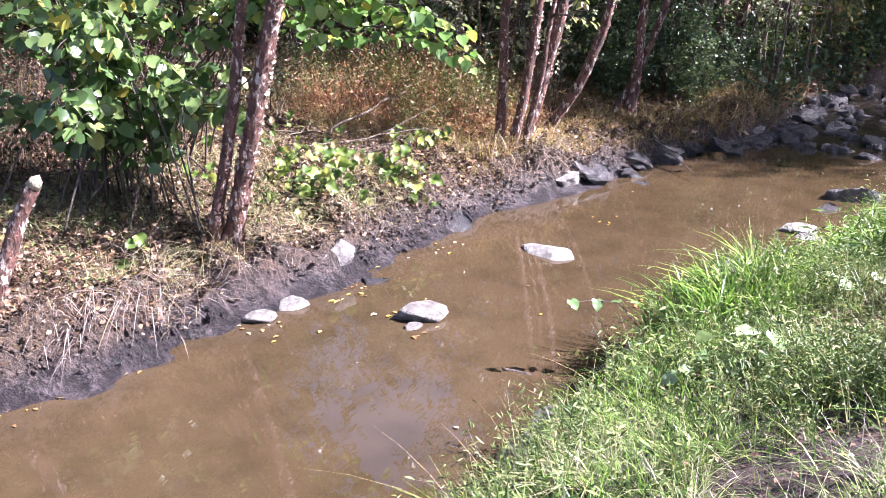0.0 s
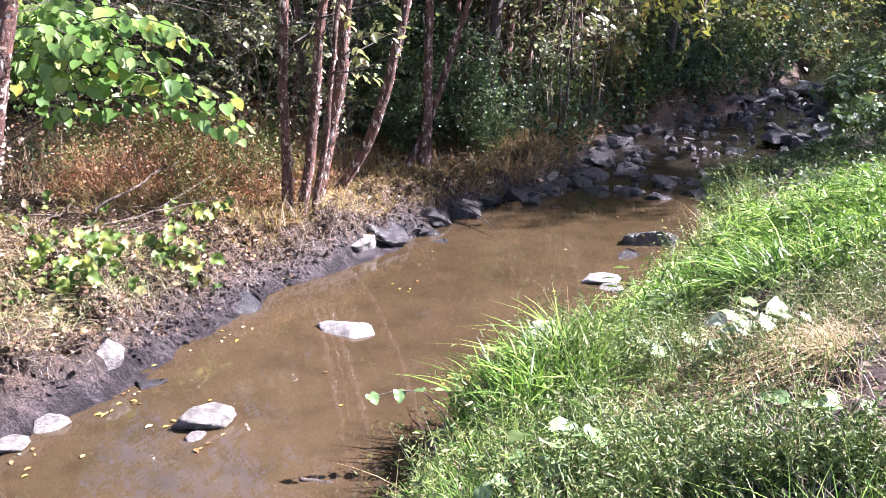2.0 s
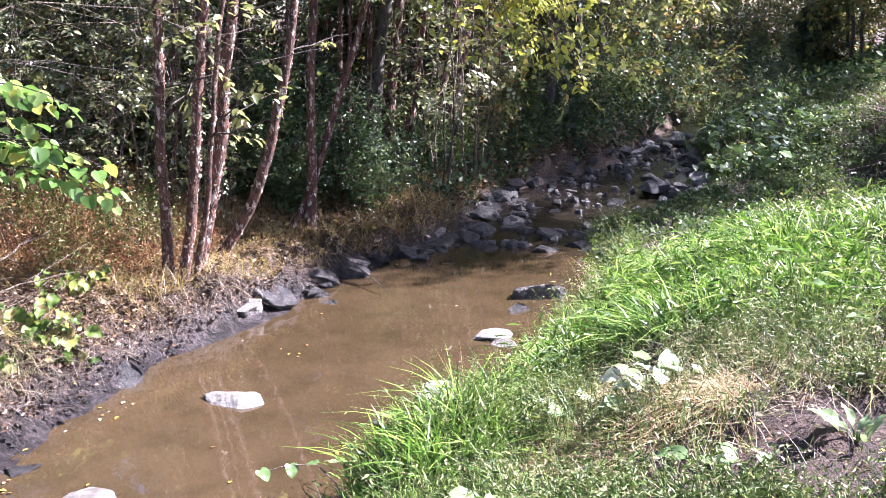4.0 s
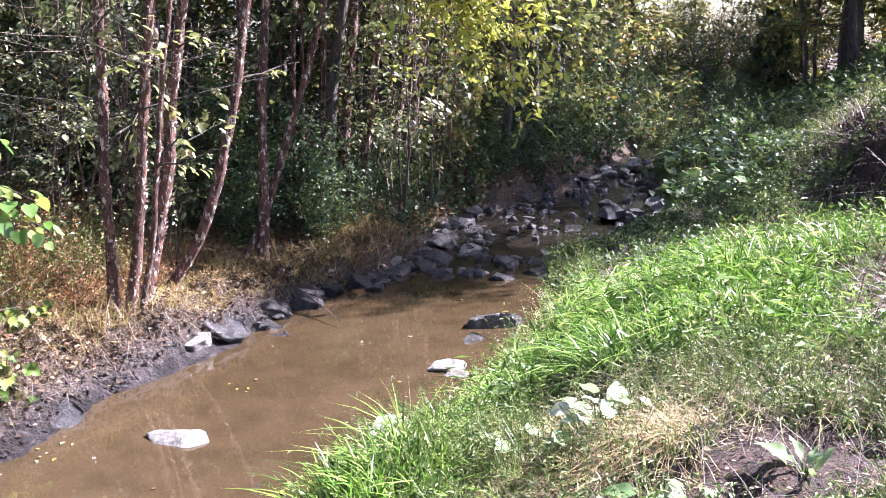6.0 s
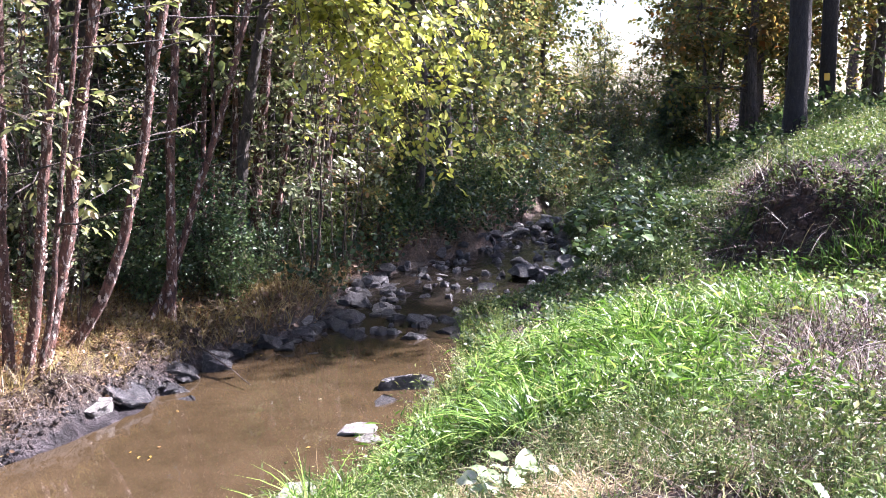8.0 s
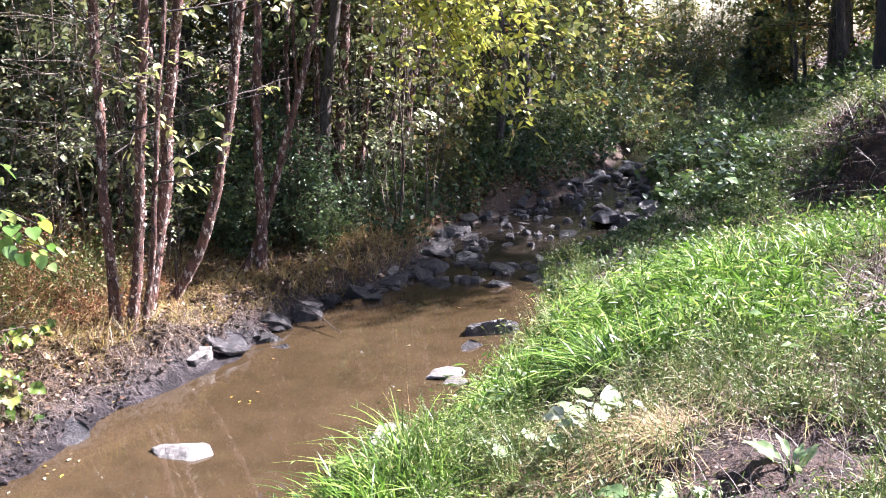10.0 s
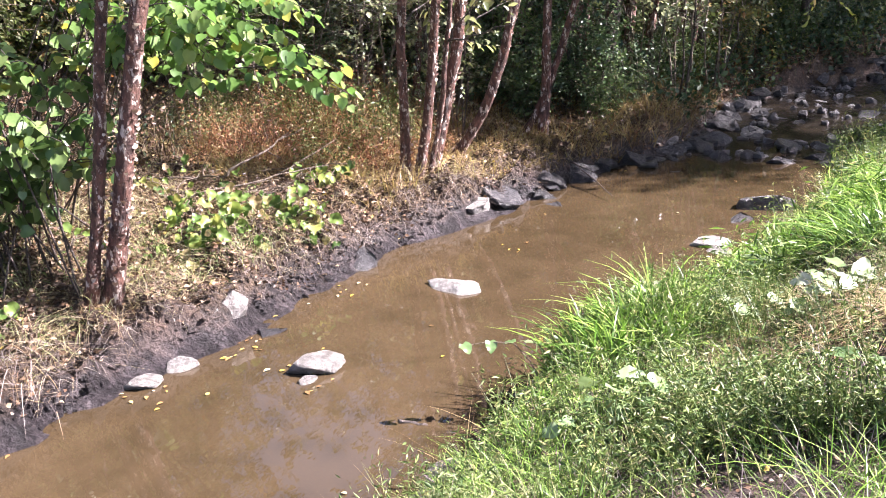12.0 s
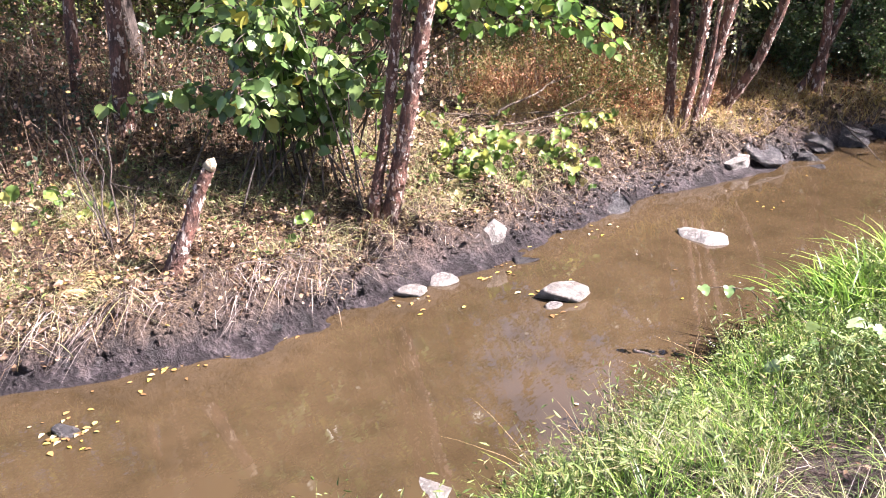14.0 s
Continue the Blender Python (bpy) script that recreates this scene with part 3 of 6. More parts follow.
POOL = [  # x, y, length, turn, pale, tall, label
    (-1.88, 5.10, 0.50, 12, 1, 0.95, "pale sunlit flat rock standing in the pool"),
    (-2.24, 3.78, 0.40, 20, 1, 1.05, "pale rounded rock ringed by yellow leaves"),
    (-2.17, 3.60, 0.14, 60, 1, 0.6, "small pale stone beside a larger rock"),
    (-2.66, 5.38, 0.38, -25, 0, 1.1, "grey rock against the muddy bank"),
    (-2.93, 4.14, 0.26, 50, 1, 1.5, "pale upright rock on the mud edge"),
    (-2.72, 4.15, 0.24, 15, 2, 0.6, "dark flat stone at the mud edge"),
    (-3.03, 3.36, 0.27, 30, 1, 0.9, "grey pointed stone at the waterline"),
    (-2.94, 3.58, 0.22, 35, 1, 0.9, "pale stone at the waterline"),
    (-3.26, 2.52, 0.13, 10, 0, 0.8, "small grey stone in the mud"),
    (-3.34, 1.26, 0.27, 10, 0, 1.1, "grey stone heaped with yellow leaves"),
    (-1.66, 1.80, 0.24, 5, 1, 0.5, "pale stone just breaking the water"),
    (-0.46, 6.34, 0.38, 12, 1, 0.6, "pale flat rock beside the grassy bank"),
    (-0.36, 6.16, 0.22, -20, 1, 0.5, "pale rock half under the grass edge"),
    (-0.68, 5.22, 0.30, 25, 1, 0.8, "pale rock at the grass edge"),
    (-1.00, 4.82, 0.18, -15, 0, 0.6, "small stone under yellow leaves"),
    (-0.18, 7.36, 0.56, 20, 2, 1.35, "large dark rounded rock by the grass"),
    (-0.27, 6.98, 0.30, 60, 2, 0.7, "dark low stone by the grass"),
    (-2.10, 7.02, 0.40, 30, 0, 1.0, "large grey boulder set in the bank"),
    (-2.25, 6.70, 0.26, 10, 1, 0.9, "grey stone leaning on a boulder"),
    (-1.73, 7.18, 0.24, 0, 2, 0.45, "dark low stone in shaded water"),
    (-1.94, 7.77, 0.35, 40, 0, 0.8, "grey slab at the foot of the bank"),
    (-0.94, 8.43, 0.17, 15, 0, 0.4, "small dark stone in the pool"),
    (-0.39, 9.98, 0.30, 15, 1, 0.9, "pale stone at the head of the pool"),
    (-0.01, 8.92, 0.56, 5, 0, 0.75, "big flat grey boulder across the pool head"),
    (0.05, 9.45, 0.36, 40, 0, 1.0, "grey boulder at the pool head"),
    (-0.57, 9.00, 0.27, 70, 2, 0.8, "dark boulder at the pool head"),
    (0.27, 9.10, 0.34, 25, 2, 0.8, "dark boulder by the grass tip"),
]
for k, (x, y, s, a, pale, tall, label) in enumerate(POOL):
    me = dark_rocks[k % 3] if pale == 2 else pale_rocks[(3 * k + 1) % 5] if pale else grey_rocks[k % 7]
    place_rock(x, y, max(float(level(y)), z_at(x, y)) - 0.02 * s, s, a, me, tall, label, "rocks in the pool")

# stones along the foot of the wooded bank and heaped over the riffle
taken = []
for k in range(96):
    y = rng.uniform(7.2, 12.0)
    x = float(shore(LEFT, y)) + rng.normal(0.08, 0.11)
    s = 0.10 + 0.28 * rng.random() ** 1.6
    place_rock(x, y, float(height(x, y)) + 0.12 * s, s, rng.uniform(0, 360), small_rocks[k % 9], rng.uniform(0.6, 1.1),
               "grey stone at the foot of the wooded bank", "stones along the bank", rng.uniform(-18, 18))
for k in range(2600):
    y = rng.uniform(9.0, 14.6)
    x = rng.uniform(float(shore(LEFT, y)) - 0.1, float(shore(RIGHT, y)) + 0.2)
    s = rng.uniform(0.20, 0.38) if k < 60 else rng.uniform(0.10, 0.25)
    if len(taken) >= 200 or any((x - p) ** 2 + (y - q) ** 2 < (0.36 * (s + t)) ** 2 for p, q, t in taken):
        continue
    taken.append((x, y, s))
    pick = rng.random()
    me = pale_rocks[k % 5] if pick < 0.10 else dark_rocks[k % 3] if pick < 0.45 else small_rocks[k % 9]
    place_rock(x, y, float(max(height(x, y), level(y) - 0.06)) + rng.uniform(0.02, 0.18) * s, s, rng.uniform(0, 360), me, rng.uniform(0.5, 0.95),
               "tumbled grey rock in the stony riffle", "riffle rocks", rng.uniform(-22, 22))
for k in range(14):
    x, y = rng.uniform(1.25, 2.0), rng.uniform(10.7, 11.9)
    place_rock(x, y, float(level(y)) + 0.1, rng.uniform(0.25, 0.5), rng.uniform(0, 360), (dark_rocks[k % 3], grey_rocks[k % 7])[k % 2], 0.9,
               "big dark rock piled against the weedy bank", "rocks by the weeds", rng.uniform(-25, 25))
for k in range(9):
    x, y = 1.75 + rng.uniform(-0.3, 0.4), 14.3 + rng.uniform(-0.4, 0.5)
    place_rock(x, y, float(level(y)) + 0.08, rng.uniform(0.18, 0.34), rng.uniform(0, 360), pale_rocks[k % 5], 0.8, "white sunlit rock beyond the riffle", "white rocks", 10)


def crumbs(name, label, mat, x, y, z, size, seed, category):
    """Many small broken lumps as one object."""
    g = np.random.default_rng(seed)
    forms = []
    for k in range(6):
        bm = bmesh.new()
        bmesh.ops.create_icosphere(bm, subdivisions=1, radius=0.5)
        v = np.array([p.co for p in bm.verts])
        for _ in range(7):
            n = unit(g.normal(0, 1, 3))
            v -= np.clip(v @ n - g.uniform(0.18, 0.34), 0, 1)[:, None] * n
        f = np.array([[p.index for p in q.verts] for q in bm.faces])
        bm.free()
        forms.append((v * (1, 0.8, 0.7), f))
    out = []
    for k, (v, f) in enumerate(forms):
        sel = np.arange(k, len(x), 6)
        n = len(sel)
        q = unit(g.normal(0, 1, (n, 3)))
        w = unit(np.cross(q, g.normal(0, 1, (n, 3))))
        e = np.cross(q, w)
        sz = size[sel][:, None, None]
        p = np.stack([x[sel], y[sel], z[sel]], -1)[:, None] + sz * (v[None, :, 0:1] * q[:, None] + v[None, :, 1:2] * w[:, None] + v[None, :, 2:3] * e[:, None])
        out.append((p.reshape(-1, 3), (f[None] + (np.arange(n) * len(v))[:, None, None]).reshape(-1, 3)))
    vs, fs, k = [], [], 0
    for v, f in out:
        vs.append(v), fs.append(f + k)
        k += len(v)
    return tagged(new(name, mesh_from(name, np.concatenate(vs), np.concatenate(fs), (mat,), False)), label, category, kind="stuff")


for n_, mat_, seed_ in ((110, m_dark_rock, 31), (60, m_rock, 33)):
    gy_ = rng.uniform(9.0, 14.6, n_)
    gx_ = shore(LEFT, gy_) - 0.05 + rng.random(n_) * (shore(RIGHT, gy_) - shore(LEFT, gy_) + 0.25)
    crumbs("riffle_gravel", "dark broken stones heaped between the riffle rocks", mat_, gx_, gy_, np.maximum(height(gx_, gy_), level(gy_) - 0.02) + 0.02, rng.uniform(0.08, 0.24, n_), seed_, "gravel")
gy_ = rng.uniform(0.3, 8.6, 3400)
gx_ = shore(LEFT, gy_) - rng.uniform(-0.02, 0.50, 3400)
crumbs("mud_clods", "crumbling clods of dark mud on the bank", m_ground, gx_, gy_, height(gx_, gy_) + 0.005, rng.uniform(0.02, 0.07, 3400) * (0.6 + 1.3 * rng.random(3400) ** 4), 32, "mud")


# ---- trees ----
def twigs_and_leaves(limbs, leaf_size, per_m, spread, seed, template=LEAF, faces=LEAF_F, droop=0.5, wood=None):
    """Sprays of leaves on side twigs along a set of limbs (arrays of points); the twigs' lines are added to wood."""
    g = np.random.default_rng(seed)
    P, A, N = [], [], []
    each = 7
    for pts in limbs:
        length = np.linalg.norm(np.diff(pts, axis=0), axis=1).sum()
        n = max(2, int(length * per_m / each))
        t = g.uniform(0.12, 1, n) * (len(pts) - 1)
        i = np.minimum(t.astype(int), len(pts) - 2)
        start = pts[i] + (pts[i + 1] - pts[i]) * (t - i)[:, None]
        d = unit(unit(pts[i + 1] - pts[i]) * 0.6 + g.normal(0, 0.8, (n, 3)) + (0, 0, -0.25 * droop))
        ln = spread * g.uniform(1.0, 3.0, n)
        flat = unit(g.normal(0, 0.5, (n, 3)) + (0.15, -0.1, 1))
        side = unit(np.cross(d, flat))
        for k in range(each):
            u = (k + 1.0) / each
            P.append(start + d * (ln * u)[:, None] + g.normal(0, 0.012, (n, 3)))
            A.append(d * 0.5 + side * (1 if k % 2 else -1) + g.normal(0, 0.25, (n, 3)) + (0, 0, -droop * 0.6))
            N.append(flat + g.normal(0, 0.28, (n, 3)))
        if wood is not None:
            wood.append((start, start + d * ln[:, None]))
    P, A, N = np.concatenate(P), np.concatenate(A), np.concatenate(N)
    return leaves(P, A, N, leaf_size * g.uniform(0.55, 1.3, len(P)), template, faces)


def twig_lines(pairs, r=0.003):
    """Thin three-sided twigs between pairs of points."""
    a, b = np.concatenate([p for p, _ in pairs]), np.concatenate([q for _, q in pairs])
    d = unit(b - a)
    u = unit(np.cross(d, (0.3, 0.9, 0.1)))
    w = np.cross(d, u)
    rows = [a + r * (math.cos(k * 2.094) * u + math.sin(k * 2.094) * w) for k in range(3)] + [b]
    v = np.stack(rows, 1)
    f = np.array([(0, 1, 3), (1, 2, 3), (2, 0, 3)])[None] + (np.arange(len(a)) * 4)[:, None, None]
    return v.reshape(-1, 3), f.reshape(-1, 3)


def flakes(pts, radii, count, seed):
    """Curls of peeling bark on a limb."""
    g = np.random.default_rng(seed)
    t = g.uniform(0.02, 0.98, count) * (len(pts) - 1)
    i = t.astype(int)
    c = pts[i] + (pts[i + 1] - pts[i]) * (t - i)[:, None]
    r = np.interp(t, np.arange(len(pts)), radii)
    a = g.uniform(0, 2 * np.pi, count)
    out = np.stack([np.cos(a), np.sin(a), np.zeros(count)], -1)
    side = np.stack([-np.sin(a), np.cos(a), np.zeros(count)], -1)
    return leaves(c + out * r[:, None] * 0.98 - side * 0.01, side + out * g.uniform(0.1, 0.9, (count, 1)) + (0, 0, 0.3), out + g.normal(0, 0.3, (count, 3)),
                  (0.008 + 0.032 * g.random(count) ** 2) * np.clip(r / 0.045, 0.5, 1.1), CURL, LEAF_F, 1.3)


def birch(base, stems, seed, label, crown=True, flake=160, group="river birches", low=6, reach=1.3, many=9, dense=11, tips=()):
    """A river birch of one or more stems, each a line of points from its foot and a radius."""
    g = np.random.default_rng(seed)
    ob = root("river_birch", base, label, "tree", group)
    o = np.array(base)
    limbs = []
    for k, (way, r) in enumerate(stems):
        way = np.array(way, float)
        way[0, 2] = float(height(way[0, 0], way[0, 1])) - 0.06
        run = np.r_[0, np.cumsum(np.linalg.norm(np.diff(way, axis=0), axis=1))]
        at = np.linspace(0, run[-1], 40)
        pts = np.stack([np.interp(at, run, way[:, j]) for j in range(3)], -1)
        for _ in range(2):
            pts[1:-1] = (pts[:-2] + 2 * pts[1:-1] + pts[2:]) / 4
        pts = pts + 0.5 * (wander(way[0], way[-1], 40, 0.010, seed * 10 + k) - wander(way[0], way[-1], 40, 0.0, 1)) - o
        rad = r * np.linspace(1.0, 0.62, 40)
        rad[:4] *= (1.45, 1.22, 1.10, 1.04)
        part("trunk", mesh_from("trunk", *tube(pts, rad, 14, 0.17, seed + k), (m_birch,)), ob)
        part("peeling_bark", mesh_from("peeling_bark", *flakes(pts, rad, flake, seed + 50 + k), (m_flake,)), ob, "pale curls of peeling bark")["kind"] = "stuff"
        for j in range(many):
            i = int(g.integers(int(low * 1.8), 39))
            a = g.uniform(0, 2 * np.pi)
            ln = g.uniform(0.4, 1.0) * reach
            tip = pts[i] + (math.cos(a) * ln, math.sin(a) * ln, g.uniform(-0.1, 0.5))
            limb = wander(pts[i], tip, 9, 0.03, seed * 100 + 10 * k + j)
            limbs.append(limb)
            part("branch", mesh_from("branch", *tube(limb, np.linspace(0.009, 0.002, 9), 5), (m_bark,)), ob)
    for j, tip in enumerate(tips):
        limb = wander(pts[27 + 2 * (j % 4)], np.array(tip) - o, 12, 0.04, seed * 300 + j)
        limbs += [limb] * 6
        part("branch", mesh_from("branch", *tube(limb, np.linspace(0.014, 0.003, 12), 6), (m_bark,)), ob)
    if crown:
        wood = []
        part("crown", mesh_from("crown", *twigs_and_leaves(limbs, 0.075, dense, 0.09 if dense < 20 else 0.16, seed, wood=wood), (m_yellow,)), ob, "sparse yellow-green leaves")["kind"] = "stuff"
        part("twig_spray", mesh_from("twig_spray", *twig_lines(wood), (m_twig,)), ob)["kind"] = "stuff"
    return ob


# the pair of stems by the pool, the clump, and leaning stems behind it
birch((-3.40, 3.59, z_at(-3.40, 3.59)), [([(-3.43, 3.55, 0), (-3.33, 3.56, 0.66), (-3.26, 3.57, 1.00), (-3.20, 3.58, 1.33), (-3.12, 3.60, 1.75), (-3.02, 3.62, 2.16), (-2.86, 4.1, 4.2), (-2.9, 4.7, 6.7)], 0.032),
                                         ([(-3.35, 3.63, 0), (-3.30, 3.63, 0.50), (-3.22, 3.63, 0.78), (-3.13, 3.63, 1.07), (-3.05, 3.64, 1.37), (-2.98, 3.65, 1.65), (-2.85, 3.68, 2.15), (-2.5, 4.2, 4.2), (-2.40, 4.8, 6.7)], 0.049)],
      3, "two-stemmed river birch with peeling reddish bark on the bank", True, 1500, low=14, reach=2.3, many=20, dense=60,
      # dense boughs added above the view to shade the slope behind
      tips=[(-1.9, 3.5, 4.9), (-1.5, 4.0, 5.3), (-2.1, 3.1, 5.2), (-1.4, 3.4, 5.6), (-2.3, 3.7, 5.6), (-1.8, 2.8, 5.9), (-2.7, 3.2, 5.8), (-1.1, 4.4, 5.9),
            (-3.9, 4.9, 2.9), (-4.3, 4.5, 3.0), (-3.5, 5.2, 3.3), (-3.1, 5.0, 3.6), (-4.6, 5.0, 3.0), (-2.7, 5.3, 4.0), (-4.1, 4.1, 3.3), (-3.6, 4.4, 3.5), (-4.9, 4.4, 3.2), (-3.4, 4.8, 3.9), (-4.4, 4.8, 3.5)])
birch((-2.77, 6.70, z_at(-2.77, 6.70)), [([(-2.86, 6.67, 0), (-2.81, 6.67, 0.79), (-2.77, 6.67, 1.57), (-2.72, 6.68, 2.33), (-2.60, 6.8, 5.3)], 0.040),
                                         ([(-2.80, 6.72, 0), (-2.66, 6.72, 0.69), (-2.61, 6.72, 1.05), (-2.52, 6.72, 1.68), (-2.42, 6.73, 2.33), (-2.15, 6.95, 5.4)], 0.040),
                                         ([(-2.65, 6.60, 0), (-2.56, 6.60, 0.55), (-2.47, 6.60, 0.95), (-2.37, 6.61, 1.65), (-2.24, 6.62, 2.47), (-1.9, 6.9, 5.4)], 0.020),
                                         ([(-2.72, 6.85, 0), (-2.53, 6.95, 1.01), (-2.44, 6.95, 1.34), (-2.37, 6.95, 1.85), (-2.20, 6.97, 2.71), (-1.8, 7.2, 5.5)], 0.047)],
      5, "many-stemmed river birch clump with shaggy red-brown bark", True, 900, low=5, many=12, dense=19)
birch((-2.76, 7.45, z_at(-2.76, 7.45)), [([(-2.76, 7.45, 0), (-2.62, 7.48, 0.42), (-2.49, 7.5, 0.60), (-2.33, 7.5, 0.87), (-2.24, 7.5, 1.18), (-2.15, 7.5, 1.52), (-2.06, 7.5, 1.82), (-1.98, 7.5, 2.2), (-1.88, 7.5, 2.74), (-1.3, 7.8, 5.2)], 0.042)],
      8, "leaning river birch with a curved foot and flaking bark", True, 600)
birch((-2.44, 8.6, z_at(-2.44, 8.6)), [([(-2.44, 8.6, 0), (-2.28, 8.75, 0.53), (-2.15, 8.8, 0.84), (-2.02, 8.8, 1.25), (-1.75, 8.8, 1.95), (-1.53, 8.8, 2.68), (-0.9, 9.0, 5.0)], 0.036)],
      9, "slender leaning tree with grey bark", True, 260)
birch((-2.24, 8.7, z_at(-2.24, 8.7)), [([(-2.24, 8.7, 0), (-2.16, 8.66, 1.62), (-2.09, 8.66, 2.35), (-1.8, 8.7, 5.2)], 0.045)], 10, "straight red-barked tree behind the birch clump", True, 420)
# the crowns of these two are added out of view to shade the slope
birch((-5.84, 3.56, z_at(-5.84, 3.56)), [([(-5.84, 3.56, 0), (-5.8, 3.62, 2), (-5.7, 3.9, 6.0)], 0.070)], 12, "shaggy-barked tree up the shaded slope", True, 420, low=9, reach=2.7, many=80, dense=90)
birch((-6.9, 3.9, z_at(-6.9, 3.9)), [([(-6.9, 3.9, 0), (-6.8, 4.3, 6.0)], 0.05)], 13, "thin tree up the shaded slope", True, 120, low=10, reach=2.3, many=30, dense=50)
for k, (x, y, hx, hy, r) in enumerate([(-1.80, 10.6, -1.36, 10.7, 0.060), (-1.64, 10.9, -1.05, 11.0, 0.050), (-1.42, 11.2, -0.72, 11.3, 0.05), (-1.25, 11.3, -0.6, 11.6, 0.035), (-3.5, 8.6, -3.3, 9.0, 0.035), (-3.3, 9.3, -3.5, 9.6, 0.045), (-2.2, 10.1, -1.7, 10.2, 0.03), (-2.9, 9.9, -2.6, 10.3, 0.04), (-2.0, 11.6, -1.6, 12, 0.05), (-1.0, 12.2, -0.5, 12.4, 0.04), (-1.95, 10.4, -1.75, 10.8, 0.035), (-1.55, 10.3, -0.95, 10.5, 0.022), (-2.5, 10.6, -2.3, 10.9, 0.03), (-2.05, 9.7, -1.75, 9.8, 0.02)]):
    mid_ = (x + 0.42 * (hx - x) + rng.normal(0, 0.06), y + 0.4 * (hy - y), 2.2)
    birch((x, y, z_at(x, y)), [([(x, y, 0), mid_, (hx, hy, 6.0)], r)], 60 + k, "dark trunk standing in the shaded thicket", False, 90, "thicket trunks")

for k, (a, e) in enumerate([((-3.15, 3.95, 1.75), (-2.35, 5.6, 1.75)), ((-3.1, 4.0, 2.05), (-1.9, 5.9, 1.95)), ((-3.12, 3.95, 1.95), (-2.9, 6.3, 1.55)), ((-3.05, 4.05, 2.3), (-2.0, 5.4, 2.25)), ((-3.25, 3.8, 1.9), (-4.4, 5.6, 1.9))]):
    tb = root("bare_branch", a, "long pale bare twig reaching out from the birch", "branch", "bare twigs")
    q = wander((0, 0, 0), np.array(e) - np.array(a), 14, 0.04, 900 + k)
    q[:, 2] += 0.25 * np.sin(np.linspace(0, math.pi, 14))
    part("stem", mesh_from("stem", *tube(q, np.linspace(0.0034, 0.0012, 14), 5), (m_twig if k % 2 else m_bark,)), tb)
    for j in range(9):
        i = 3 + j
        part("fork", mesh_from("fork", *tube(wander(q[i], q[i] + (q[-1] - q[0]) * 0.18 + rng.normal(0, 0.16, 3), 6, 0.02, 950 + 9 * k + j), np.linspace(0.0019, 0.0008, 6), 4), (m_twig if k % 2 else m_bark,)), tb)

# the broken sapling
st = root("tree_stump", (-3.86, 2.27, z_at(-3.86, 2.27)), "leaning broken sapling stump with pale bark", "stump")
pts = wander((0, 0, -0.08), (0.26, 0.22, 0.66), 12, 0.008, 77)
part("trunk", mesh_from("trunk", *tube(pts, np.linspace(0.055, 0.034, 12), 12, 0.12, 5), (m_birch,)), st)
part("peeling_bark", mesh_from("peeling_bark", *flakes(pts, np.linspace(0.055, 0.034, 12), 120, 6), (m_flake,)), st)["kind"] = "stuff"
part("cut_end", mesh_from("cut_end", *tube(np.array([pts[-1] - (0.008, 0.005, 0.01), pts[-1] + (0.01, 0.006, 0.022)]), [0.037, 0.030], 12), (m_cut,)), st, "pale splintered end")


def thicket_tree(kind, seed, tall, radius, crown_low, crown_width, leaf_count, leaf_size, mat, lean=0.3, boughs=22, fill=0.17, crown_high=99.0):
    """A slim understory tree about its own base, with limbs and a ragged crown."""
    g = np.random.default_rng(seed)
    ob = root(kind, (0, 0, 0), "", "")
    top = (g.normal(0, lean), g.normal(0, lean), tall)
    pts = wander((0, 0, -0.15), top, 16, 0.04, seed)
    part("trunk", mesh_from("trunk", *tube(pts, radius * np.linspace(1.15, 0.35, 16), 9, 0.12, seed), (m_bark,)), ob)
    limbs = []
    for k in range(boughs):
        h = g.uniform(crown_low, min(tall, crown_high)) / tall
        p = pts[min(15, int(h * 15))]
        a = g.uniform(0, 2 * np.pi)
        ln = crown_width * g.uniform(0.5, 1.1) * (1.15 - 0.6 * h)
        limbs.append(wander(p, p + (math.cos(a) * ln, math.sin(a) * ln, g.uniform(-0.35, 0.45)), 8, 0.06, seed * 31 + k))
    for q in limbs[:: 2 if len(limbs) < 40 else 4]:
        part("limb", mesh_from("limb", *tube(q, np.linspace(radius * 0.22, 0.004, 8), 5), (m_bark,)), ob)
    per_m = leaf_count / sum(np.linalg.norm(np.diff(q, axis=0), axis=1).sum() for q in limbs)
    wood = []
    part("crown", mesh_from("crown", *twigs_and_leaves(limbs, leaf_size, per_m, fill, seed, QUICK, QUICK_F, wood=wood), (mat,)), ob)["kind"] = "stuff"
    part("twig_spray", mesh_from("twig_spray", *twig_lines(wood), (m_twig,)), ob)["kind"] = "stuff"
    return ob


